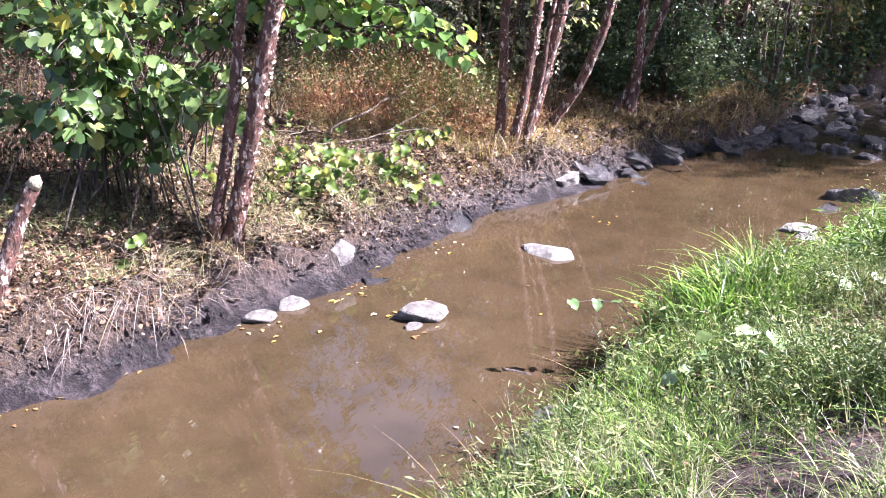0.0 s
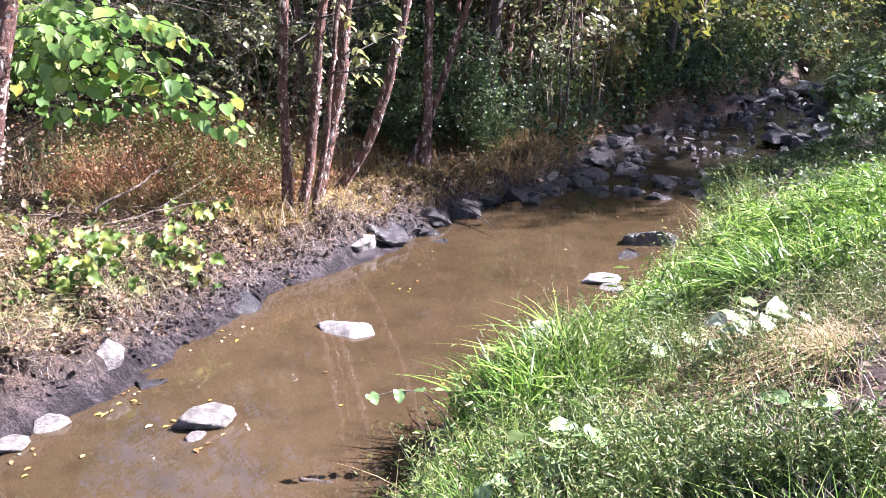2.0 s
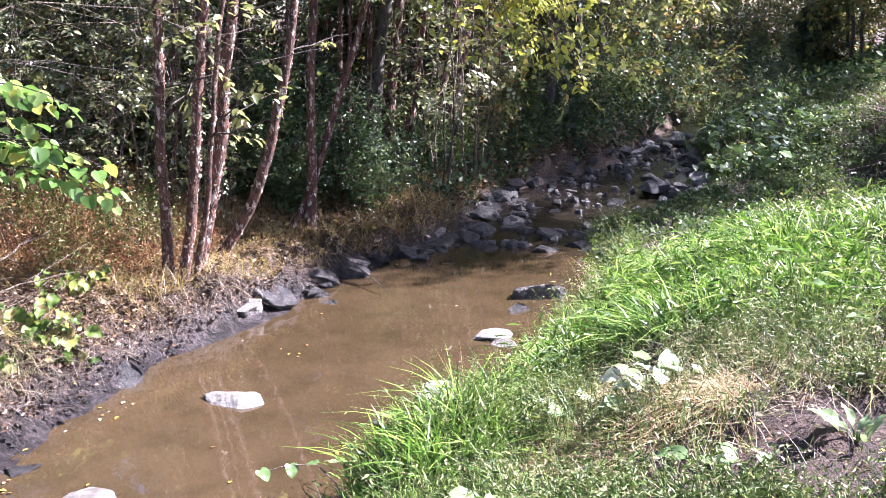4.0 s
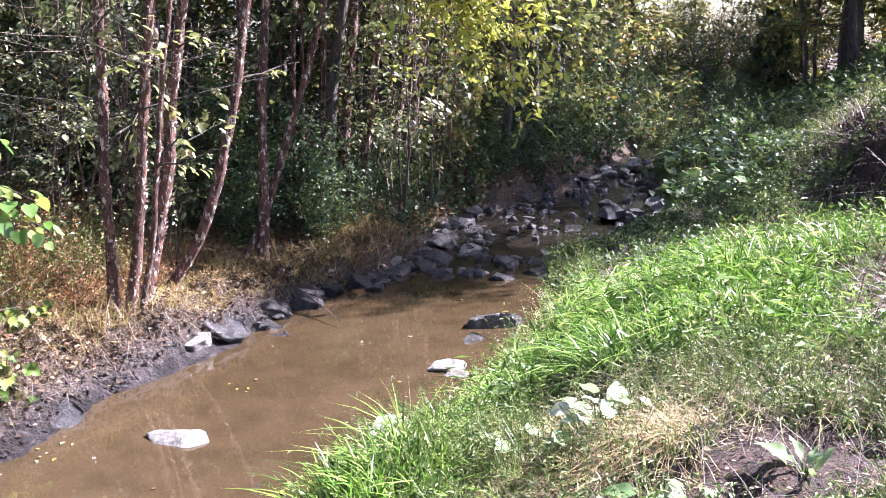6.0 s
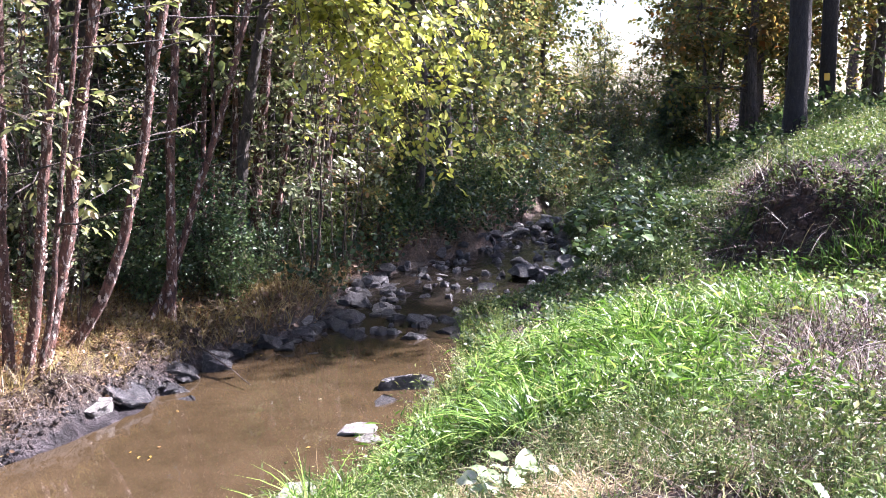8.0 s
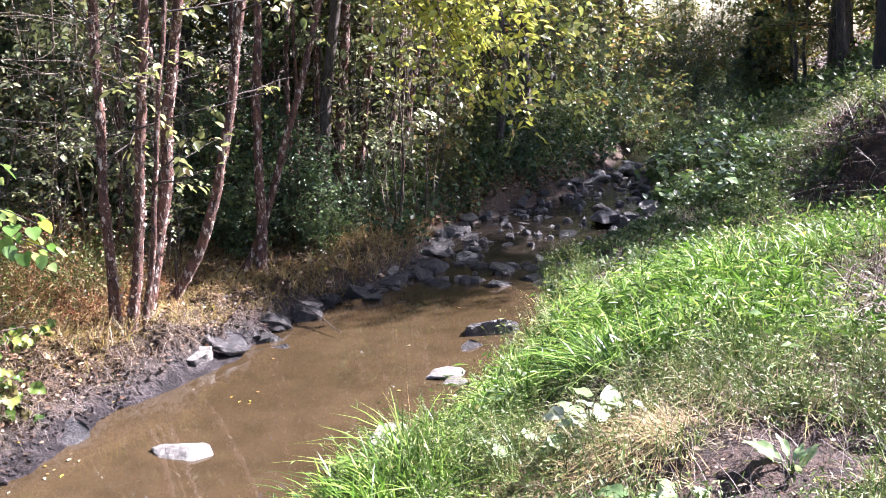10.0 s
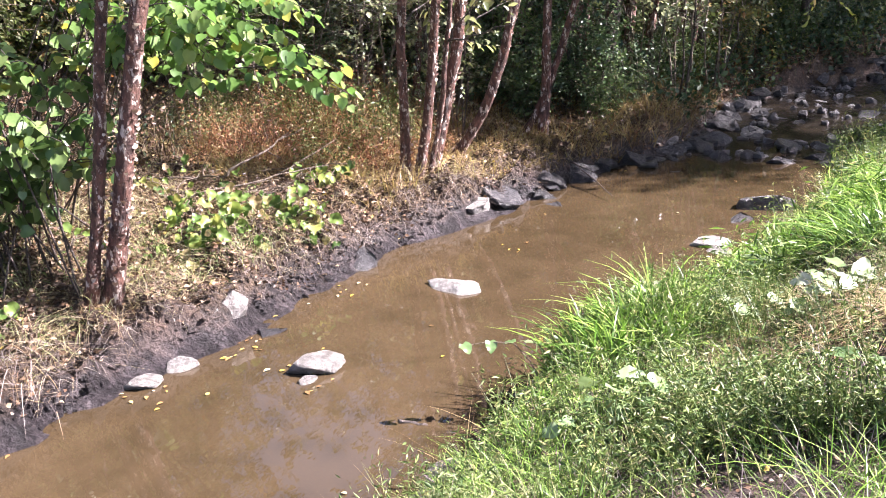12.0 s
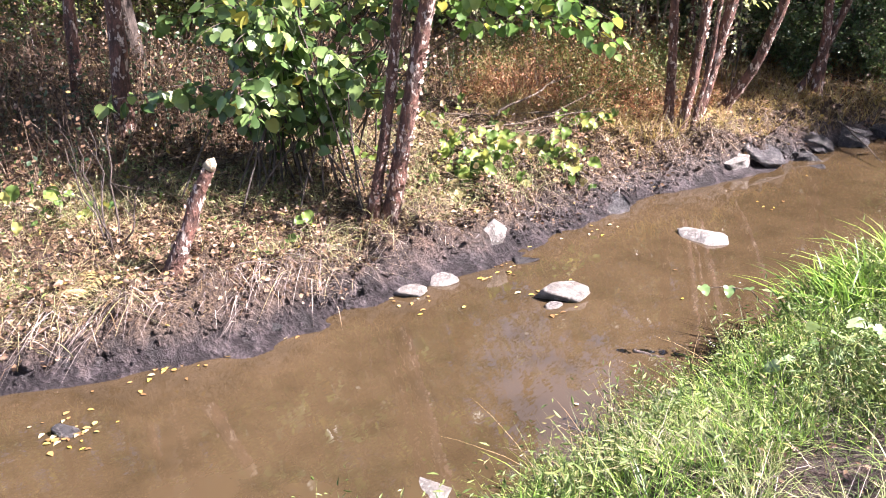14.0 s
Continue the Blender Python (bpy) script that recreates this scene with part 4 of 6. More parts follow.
def shrub(seed, tall, width, count, leaf_size, mat, kind="shrub"):
    """A bush of many stems about its own base."""
    g = np.random.default_rng(seed)
    ob = root(kind, (0, 0, 0), "", "")
    limbs = []
    for k in range(26):
        a = g.uniform(0, 2 * np.pi)
        r = width * math.sqrt(g.uniform(0.02, 1)) * 0.55
        h = tall * g.uniform(0.35, 1.0)
        limbs.append(wander((0.15 * math.cos(a), 0.15 * math.sin(a), -0.05), (r * math.cos(a), r * math.sin(a), h), 9, 0.05, seed * 17 + k))
    for q in limbs[::3]:
        part("stem", mesh_from("stem", *tube(q, np.linspace(0.011, 0.003, 9), 5), (m_bark,)), ob)
    per_m = count / sum(np.linalg.norm(np.diff(q, axis=0), axis=1).sum() for q in limbs)
    wood = []
    part("foliage", mesh_from("foliage", *twigs_and_leaves(limbs, leaf_size, per_m, 0.12, seed, QUICK, QUICK_F, wood=wood), (mat,)), ob)["kind"] = "stuff"
    part("twig_spray", mesh_from("twig_spray", *twig_lines(wood), (m_twig,)), ob)["kind"] = "stuff"
    return ob


def scatter(protos, spots, label, category, group):
    """Stands copies of the given things at (x, y, size)."""
    used = set()
    for k, (x, y, s) in enumerate(spots):
        ob = protos[k % len(protos)]
        m = pose(x, y, z_at(x, y), 0, 0, (k * 137.5) % 360) @ Matrix.Diagonal((s, s, s, 1))
        if ob.name in used:
            ob = copy_thing(ob, m)
        else:
            used.add(ob.name)
            ob.matrix_basis = m
        tagged(ob, label, category, group)


def whip_sapling(seed, tall, leaf_count, mat, leaf=0.085):
    """Thin arching stems with many pale side twigs and scattered glossy leaves."""
    g = np.random.default_rng(seed)
    ob = root("sapling", (0, 0, 0), "", "")
    sides, wood = [], []
    for k in range(5):
        a = g.uniform(0, 2 * np.pi)
        top = np.array((math.cos(a) * g.uniform(0.2, 0.9), math.sin(a) * g.uniform(0.2, 0.9), tall * g.uniform(0.75, 1.05)))
        q = wander((0.08 * math.cos(a), 0.08 * math.sin(a), -0.05), top, 16, 0.03, seed * 13 + k)
        part("stem", mesh_from("stem", *tube(q, np.linspace(0.014, 0.004, 16), 6), (m_bark if k % 2 else m_twig,)), ob)
        for j in range(13):
            i = int(g.integers(4, 15))
            b = g.uniform(0, 2 * np.pi)
            ln = g.uniform(0.35, 1.0)
            r = wander(q[i], q[i] + (math.cos(b) * ln, math.sin(b) * ln, g.uniform(-0.15, 0.45)), 7, 0.025, seed * 131 + 20 * k + j)
            sides.append(r)
        part("side_twig", mesh_from("side_twig", *join([tube(r, np.linspace(0.0045, 0.0015, 7), 4) for r in sides[-13:]]), (m_twig,)), ob)["kind"] = "stuff"
    per_m = leaf_count / sum(np.linalg.norm(np.diff(q, axis=0), axis=1).sum() for q in sides)
    part("foliage", mesh_from("foliage", *twigs_and_leaves(sides, leaf, per_m, 0.10, seed, LEAF, LEAF_F, wood=wood), (mat,)), ob)["kind"] = "stuff"
    part("twig_spray", mesh_from("twig_spray", *twig_lines(wood, 0.002), (m_twig,)), ob)["kind"] = "stuff"
    return ob


whips = [whip_sapling(150 + k, 3.3 + 0.4 * k, 950 + 150 * k, (m_lit, m_lit, m_autumn)[k], 0.072) for k in range(3)]
spots = [(-4.5, 8.1, 0.78), (-3.7, 8.2, 1.0), (-5.3, 7.6, 0.8), (-3.1, 8.3, 0.95), (-6.1, 7.2, 1.0), (-4.9, 8.9, 0.8), (-3.4, 9.1, 1.1), (-6.8, 8.2, 1.1), (-5.8, 8.4, 0.75),
         (-1.5, 10.4, 1.1), (-1.15, 10.2, 0.95), (-0.85, 10.9, 1.0), (-2.9, 8.1, 0.7), (-6.9, 6.4, 0.95), (-7.6, 7.3, 1.1), (-5.0, 6.9, 0.62), (-4.4, 7.3, 0.62), (-5.7, 6.5, 0.8), (-3.7, 7.6, 0.62), (-6.3, 5.9, 0.9)]
scatter(whips, spots, "thin twiggy sapling with scattered pale glossy leaves", "sapling", "saplings")

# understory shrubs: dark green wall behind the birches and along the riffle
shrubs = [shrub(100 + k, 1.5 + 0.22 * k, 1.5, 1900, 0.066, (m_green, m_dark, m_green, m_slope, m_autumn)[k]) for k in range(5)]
spots = [(-2.75, 9.45, 1.0), (-2.35, 9.75, 0.85), (-3.0, 10.0, 1.1), (-1.5, 11.9, 0.9), (-0.9, 12.6, 0.9), (-0.5, 13.4, 0.9), (0.0, 14.2, 0.9), (0.6, 15.0, 1.0), (1.2, 15.6, 1.0), (-1.4, 12.9, 1.2), (-0.5, 14.6, 1.3), (1.9, 16.4, 1.0), (2.35, 16.9, 0.55), (2.75, 17.5, 0.6), (2.2, 18.2, 0.7), (3.3, 16.6, 0.45), (3.9, 17.6, 0.5), (3.0, 18.0, 0.55), (4.4, 19.3, 0.6), (3.6, 20.3, 0.7), (5.0, 21.5, 0.7), (4.4, 23, 0.8), (5.9, 24.5, 0.8), (6.8, 26.5, 0.8), (5.5, 27.5, 1.0),
         *[(float(shore(LEFT, y)) - 0.75, y, 0.5) for y in (9.3, 10.0, 10.7, 11.4, 12.1, 12.8, 13.5, 14.2)], (-0.95, 11.9, 0.6), (-0.6, 12.9, 0.65), (-1.7, 10.9, 0.5), (-2.0, 9.6, 0.6), (-1.35, 11.3, 0.5)]
for k in range(40):
    y = 5.6 + 12 * (k + rng.uniform(-0.5, 0.5)) / 40
    inland = rng.uniform(1.5, 3.2) + 2.0 * max(0.0, min(1.0, (9.4 - y) / 1.2))
    spots.append((float(shore(LEFT, y)) - inland / 0.86, y, rng.uniform(0.8, 1.3)))
for k in range(34):
    spots.append((rng.uniform(-13, -6.2), rng.uniform(4.8, 15), rng.uniform(1.0, 1.7)))
spots += [(3.6 + 0.75 * k, 31.5 + 0.8 * (k % 3), 1.25) for k in range(9)]
scatter(shrubs, spots, "dense dark green understory shrub beneath the trees", "shrub", "understory shrubs")

glossy = [shrub(120 + k, 1.45 + 0.15 * k, 1.15, 3000, 0.058, m_gloss) for k in range(2)]
scatter(glossy, [(-2.45, 9.05, 0.62), (-2.0, 9.45, 0.78), (-1.62, 9.8, 0.62), (-2.9, 9.2, 0.8), (-3.6, 8.9, 0.95), (-4.6, 8.6, 0.95)], "glossy dark green bush behind the birches", "shrub", "glossy bushes")

slims = [thicket_tree("slim_tree", 200 + k, 7.0 + 0.5 * k, 0.030 + 0.005 * k, 1.9, 1.3, 1500, 0.080, (m_green, m_autumn, m_dark, m_lit)[k % 4], crown_high=4.8) for k in range(6)]
spots = []
for k in range(50):
    y = rng.uniform(10.3, 17)
    spots.append((float(shore(LEFT, y)) - rng.uniform(0.9, 4.5) - 1.5 * max(0.0, 9.5 - y), y, rng.uniform(0.85, 1.3)))
for k in range(12):
    spots.append((rng.uniform(-11, -7.0), rng.uniform(3, 10), rng.uniform(0.9, 1.3)))
scatter(slims, spots, "slim thicket tree with leafy branches", "tree", "thicket trees")

# leafy trees that hang to the ground beyond the riffle
skirts = [thicket_tree("leafy_tree", 260 + k, 6.5, 0.07, 0.3, 2.0, 6500, 0.115, (m_far, m_autumn, m_far)[k], 0.3, 60, 0.2) for k in range(3)]
spots = [(-0.1, 16.4, 1.0), (1.0, 17.6, 1.0), (2.0, 18.6, 0.95), (-1.6, 15.6, 1.0), (-3.2, 14.0, 1.0), (2.6, 21, 1.0), (0.6, 20, 1.2), (-2.2, 18.5, 1.2), (-5, 15.5, 0.8), (2.6, 25, 1.0), (-0.5, 25, 1.4), (5.2, 31, 0.45), (6.6, 34, 0.5),
         (-6.5, 12, 0.62), (-8.2, 9.5, 1.0), (-9.5, 6.5, 1.1), (-10.5, 3, 1.1), (-7.5, 14.5, 0.66), (-9.5, 12.5, 0.7), (-11.5, 9.5, 1.2), (-12.5, 6, 1.2), (2.0, 36, 1.2), (9.8, 27.5, 1.1), (8.4, 31, 1.1), (15, 26, 1.3), (9.6, 33, 1.1), (13.5, 36, 1.5), (7, 37, 0.6), (2.6, 30, 0.9), (5.9, 33.5, 0.36), (7.6, 33, 0.42), (6.9, 31.5, 0.3), (8.3, 28.6, 0.85), (7.3, 27.6, 0.75), (7.9, 26.4, 0.7)]
spots += [(-5.2 - 0.62 * k, 15.5 + 2.3 * (k % 3), 0.56 + 0.05 * (k % 2)) for k in range(12)]
scatter(skirts, spots, "leafy yellow-green tree hanging low beyond the riffle", "tree", "leafy trees")

# taller trees on and beyond the terrace
bigs = [thicket_tree("broadleaf_tree", 300 + k, 9.5, 0.11, 1.5, 2.6, 4000, 0.15, (m_far, m_slope, m_far, m_orange)[k], 0.3, 54, 0.25) for k in range(4)]
spots = [(7.6, 21.8, 0.9), (9.2, 24, 1.0), (11.0, 23, 1.1), (12.5, 27, 1.2), (13, 22, 1.0), (10.8, 20, 0.8), (10.5, 30, 1.2), (14, 19, 1.2), (12.5, 36, 1.2), (17, 28, 1.3), (18, 40, 1.6), (-3, 30, 1.5), (-9, 22, 1.5), (-12, 13, 1.3)]
scatter(bigs, spots, "tall broadleaf tree turning yellow in autumn", "tree", "tall trees")

# an unseen tree added on the terrace so that its high crown shades the riffle
shade = thicket_tree("broadleaf_tree", 340, 9.0, 0.16, 5.5, 2.7, 8000, 0.12, m_autumn, 0.2, 44, 0.35)
shade.matrix_basis = pose(8.5, 15.8, z_at(8.5, 15.8))
tagged(shade, "unseen tall broadleaf tree added to shade the riffle", "tree", "tall trees")


# a second tree added out of view for the riffle's shade
shade = thicket_tree("broadleaf_tree", 341, 8.2, 0.12, 5.4, 2.0, 6500, 0.12, m_autumn, 0.1, 40, 0.28)
shade.matrix_basis = pose(7.7, 13.1, z_at(7.7, 13.1))
tagged(shade, "second unseen broadleaf tree added to shade the riffle", "tree", "tall trees")


def conifer(at, tall, width, seed):
    g = np.random.default_rng(seed)
    ob = root("conifer", at, "dark evergreen conifer beyond the slope", "tree", "conifers")
    part("trunk", mesh_from("trunk", *tube(np.array([(0, 0, -0.2), (0, 0, tall / 2), (0, 0, tall)]), [0.12, 0.08, 0.01], 8), (m_bark,)), ob)
    n = 7000
    h = g.uniform(0.03, 1, n) ** 0.8
    a = g.uniform(0, 2 * np.pi, n)
    r = width * (1 - h) * np.sqrt(g.uniform(0.1, 1, n)) * (0.75 + 0.25 * np.sin(h * 60))
    P = np.stack([r * np.cos(a), r * np.sin(a), h * tall - 0.25 * r], -1)
    along = np.stack([np.cos(a), np.sin(a), np.full(n, -0.35)], -1) + g.normal(0, 0.3, (n, 3))
    part("needles", mesh_from("needles", *leaves(P, along, g.normal(0, 0.4, (n, 3)) + (0, 0, 1), g.uniform(0.10, 0.22, n), QUICK, QUICK_F, 0.5), (m_dark,)), ob)["kind"] = "stuff"


conifer((7.9, 29.0, z_at(7.9, 29.0)), 2.0, 1.3, 91)

conifer((7.3, 27.2, z_at(7.3, 27.2)), 2.6, 1.5, 92)
oak = thicket_tree("broadleaf_tree", 345, 9.0, 0.24, 2.3, 3.2, 10500, 0.17, m_orange, 0.15, 56, 0.3)
oak.matrix_basis = pose(8.3, 24.0, z_at(8.3, 24.0))
tagged(oak, "dark-trunked broadleaf tree with orange autumn leaves", "tree", "tall trees")
for x, y in ((7.15, 23.6), (7.45, 23.9)):
    thin = thicket_tree("slim_tree", 346 + int(y * 10), 5.5, 0.045, 2.6, 0.9, 500, 0.10, m_autumn, 0.25, 12)
    thin.matrix_basis = pose(x, y, z_at(x, y))
    tagged(thin, "thin pale trunk beyond the slope", "tree", "thicket trees")

# the yellow boughs that droop over the head of the pool
g = np.random.default_rng(77)
ob = root("overhanging_tree", (-1.9, 9.9, z_at(-1.9, 9.9)), "tree with sunlit yellow leaves drooping over the creek", "tree")
stem = wander((0, 0, -0.1), (0.7, -0.1, 5.2), 16, 0.04, 401)
part("trunk", mesh_from("trunk", *tube(stem, np.linspace(0.07, 0.03, 16), 10, 0.1, 4), (m_bark,)), ob)
limbs = []
for k in range(58):
    tip = np.array((2.15 + 0.6 * g.uniform(-2.3, 1), -0.7 + 0.5 * g.uniform(-1, 1), 0))
    tip[2] = 0.85 + 2.0 * g.uniform(0, 1) ** 1.4 + 0.30 * (2.6 - tip[0])
    a = stem[int(g.integers(8, 15))]
    t_ = np.linspace(0, 1, 12)[:, None]
    mid = (a + tip) / 2 + (0, 0, 0.55 + 0.3 * g.random())
    limb = (1 - t_) ** 2 * a + 2 * t_ * (1 - t_) * mid + t_ ** 2 * tip + np.cumsum(g.normal(0, 0.015, (12, 3)), 0)
    limbs.append(limb)
    part("limb", mesh_from("limb", *tube(limb, np.linspace(0.012, 0.003, 12), 5), (m_twig if k % 2 else m_bark,)), ob)
wood = []
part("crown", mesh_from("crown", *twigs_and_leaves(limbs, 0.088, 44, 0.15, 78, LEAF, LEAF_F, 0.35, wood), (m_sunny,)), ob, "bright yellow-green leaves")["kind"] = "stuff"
part("twig_spray", mesh_from("twig_spray", *twig_lines(wood), (m_twig,)), ob)["kind"] = "stuff"


# ---- terrace: trunk and pole ----
tt = root("tall_trunk_tree", (6.45, 16.5, z_at(6.45, 16.5)), "straight dark trunk standing on the terrace edge", "tree")
part("trunk", mesh_from("trunk", *tube(wander((0, 0, -0.3), (0.25, 0.3, 9), 20, 0.01, 5), np.linspace(0.19, 0.13, 20) * np.r_[1.3, 1.1, np.ones(18)], 16, 0.05, 3), (m_pole,)), tt)
up = root("utility_pole", (8.28, 19.57, z_at(8.28, 19.57)), "dark wooden utility pole with a yellow tag", "pole")
part("pole", mesh_from("pole", *tube(np.array([(0, 0, -0.4), (0.03, 0, 3), (0.07, 0, 6), (0.1, 0, 9)]), [0.16, 0.15, 0.14, 0.12], 16), (m_pole,)), up)
bm = bmesh.new()
bmesh.ops.create_cube(bm, size=1.0, matrix=Matrix.Translation((-0.07, -0.165, 0.70)) @ Matrix.Diagonal((0.11, 0.012, 0.14, 1)))
me = bpy.data.meshes.new("tag")
bm.to_mesh(me), bm.free()
me.materials.append(m_tag)
part("tag", me, up, "yellow marker tag")


# ---- the knotweed by the birch ----
def knotweed(base, canes, seed, label, one_leaf, mass, leaf=0.13, gap=0.07, bare_foot=0.28, arch=(0.35, 0.25), wild=0.25):
    """Arching canes with rows of big heart-shaped leaves: (tip x, tip y, tip z) from the base."""
    g = np.random.default_rng(seed)
    ob = root("knotweed", base, label, "shrub", "knotweed")
    made = 0
    rest = []
    for k, tip in enumerate(canes):
        t = np.linspace(0, 1, 16)[:, None]
        top = np.array(tip)
        mid = np.array((top[0] * arch[0], top[1] * arch[0], max(top[2] * 1.15, top[2] + arch[1])))
        c = (1 - t) ** 2 * np.array((g.normal(0, 0.26), g.normal(0, 0.24), -0.05)) + 2 * t * (1 - t) * mid + t ** 2 * top
        cane = part("cane", mesh_from("cane", *tube(c, np.linspace(0.0065, 0.0025, 16), 6), (m_bark,)), ob)
        length = np.linalg.norm(np.diff(c, axis=0), axis=1).sum()
        n = int(length * 0.84 / gap)
        s = np.clip(np.linspace(0.08, 1, n) + g.normal(0, 0.35 / n, n), 0.05, 1) * 15
        i = np.minimum(s.astype(int), 14)
        P = c[i] + (c[i + 1] - c[i]) * (s - i)[:, None]
        d = unit(c[i + 1] - c[i])
        side = unit(np.cross(d, (0, 0, 1.0))) * np.where(np.arange(n) % 2, 1, -1)[:, None]
        along = side * g.uniform(0.2, 1.0, (n, 1)) + d * 0.4 + g.normal(0, wild, (n, 3)) + (0, 0, -0.75)
        nor = side * 0.7 + np.array((0.25, -0.25, 0.8)) + g.normal(0, wild, (n, 3))
        size = leaf * g.uniform(0.5, 1.2, n)
        P = P + side * g.uniform(0.0, 0.07, (n, 1)) + np.stack([0 * s, 0 * s, g.uniform(-0.07, 0.02, n)], -1)
        for q in range(n):
            if q < n * bare_foot:
                continue
            if made >= 290:
                rest.append(leaves(P[q:q + 1], along[q:q + 1], nor[q:q + 1], size[q:q + 1], HEART, HEART_F))
                continue
            made += 1
            a = Vector(along[q]).normalized()
            e = a.cross(Vector(nor[q])).normalized()
            one = part("leaf", one_leaf, cane)
            one.matrix_basis = Matrix.Translation(P[q]) @ Matrix((e, a, e.cross(a))).transposed().to_4x4() @ Matrix.Scale(size[q], 4)
    if rest:
        part("inner_foliage", mesh_from("inner_foliage", *join(rest), (mass,)), ob)["kind"] = "stuff"
    return ob


heart_leaf = mesh_from("leaf", HEART, HEART_F, (m_knot_one,))
shaded_heart_leaf = mesh_from("leaf", HEART, HEART_F, (m_knot_shaded_one,))
g = np.random.default_rng(21)
canes = [(g.uniform(-1.15, 0.75), g.uniform(-0.8, 0.7), g.uniform(0.5, 1.45)) for _ in range(46)]
knotweed((-4.25, 3.85, z_at(-4.25, 3.85)), canes, 22, "green knotweed clump with big heart-shaped leaves", shaded_heart_leaf, m_knot_shaded, 0.086, 0.032, 0.15, wild=0.75)
canes = [(2.75, -0.45, 0.95), (2.68, -0.42, 1.08), (2.35, -0.30, 1.10)] + [(1.2 + 0.7 * g.random(), -0.2 + g.normal(0, 0.2), 1.05 + 0.6 * g.random()) for _ in range(11)] + [(1.8 + 0.75 * g.random(), -0.38 + g.normal(0, 0.15), 1.15 + 0.35 * g.random()) for _ in range(8)]
knotweed((-4.75, 4.55, z_at(-4.75, 4.55)), canes, 23, "arching green knotweed branch hanging over the bank", heart_leaf, m_knot, 0.072, 0.027, 0.45, (0.62, 0.55), 0.36)


vine_leaves = [mesh_from("leaf", *crinkled(540 + k, 0.7, 0.85, 0.16, 0.09), (m_vine,)) for k in range(6)]


def vine(x, y, spread, count, seed, leaf=0.075, rise=0.2, mat=m_vine, label="low vine with yellow-green heart-shaped leaves", name="vine"):
    """A low tangle of stems with broad leaves."""
    g = np.random.default_rng(seed)
    ob = root(name, (x, y, z_at(x, y)), label, "plant", "low vines")
    for k in range(4):
        a = g.uniform(0, 6.28)
        e = (x + spread * math.cos(a), y + spread * math.sin(a))
        q = wander((0, 0, 0), (e[0] - x, e[1] - y, z_at(*e) - z_at(x, y) + 0.08), 8, 0.03, seed * 7 + k)
        q[1:-1, 2] += 0.08
        part("stem", mesh_from("stem", *tube(q, np.linspace(0.005, 0.002, 8), 5), (m_twig,)), ob)
    count = int(count * 0.75)
    px, py = x + g.normal(0, spread * 0.75, count), y + g.normal(0, spread * 0.75, count)
    P = on_ground(px, py) - (x, y, z_at(x, y)) + np.stack([0 * px, 0 * px, rise * g.uniform(0.1, 1.0, count)], -1)
    for k in range(count):
        set_leaf(vine_leaves[k % 6], P[k], g.normal(0, 1, 3) * (1, 1, 0.4) + (0.15, -0.5, -0.7), g.normal(0, 0.4, 3) + (0.3, -0.5, 0.7), leaf * g.uniform(0.6, 1.5), ob)
    return ob


for k, (x, y, s, c) in enumerate([(-3.70, 4.95, 0.16, 40), (-3.42, 4.68, 0.17, 44), (-3.26, 4.82, 0.13, 24), (-3.14, 5.26, 0.14, 40), (-3.02, 5.24, 0.10, 26), (-2.86, 5.22, 0.07, 14), (-3.17, 6.05, 0.13, 18), (-3.35, 6.0, 0.14, 14),
                                  (-4.05, 4.15, 0.14, 14), (-4.9, 2.35, 0.32, 40), (-3.75, 3.25, 0.10, 7), (-4.1, 5.3, 0.4, 36), (-3.5, 5.5, 0.3, 16)]):
    vine(x, y, s, c, 500 + k, mat=m_vine)


def stick(a, b, r, seed, name="stick", label="pale dead stick lying on the bank", mat=None, forks=2):
    ob = root(name, a, label, "stick", "fallen sticks")
    g = np.random.default_rng(seed)
    q = wander((0, 0, 0), np.array(b) - np.array(a), 10, 0.02, seed)
    part("stem", mesh_from("stem", *tube(q, np.linspace(r, r * 0.4, 10), 7, 0.1, seed), (mat or m_twig,)), ob)
    for k in range(forks):
        i = int(g.integers(3, 8))
        q2 = wander(q[i], q[i] + (q[-1] - q[0]) * 0.35 + g.normal(0, 0.09, 3), 6, 0.01, seed + k + 1)
        part("fork", mesh_from("fork", *tube(q2, np.linspace(r * 0.5, r * 0.2, 6), 5), (mat or m_twig,)), ob)


stick((-2.12, 8.35, z_at(-2.12, 8.35) + 0.06), (-1.30, 7.36, 0.04), 0.009, 601, "branch", "dark branch reaching from the bank into the water", m_bark, 1)
for k in range(15):
    x, y = -4.05 + rng.normal(0, 0.45), 5.25 + rng.normal(0, 0.4)
    a = rng.uniform(-0.6, 0.8)
    ln = rng.uniform(0.5, 1.2)
    x2, y2 = x + ln * math.cos(a), y + ln * math.sin(a)
    if d_left_at(x2, y2) < 0.3:
        continue
    stick((x, y, z_at(x, y) + 0.04), (x2, y2, z_at(x2, y2) + rng.uniform(0.03, 0.22)), rng.uniform(0.006, 0.013), 610 + k)
stick((-3.95, 5.7, z_at(-3.95, 5.7) + 0.12), (-3.45, 6.15, z_at(-3.45, 6.15) + 0.42), 0.012, 640, label="pale forked dead branch sticking up from the litter")
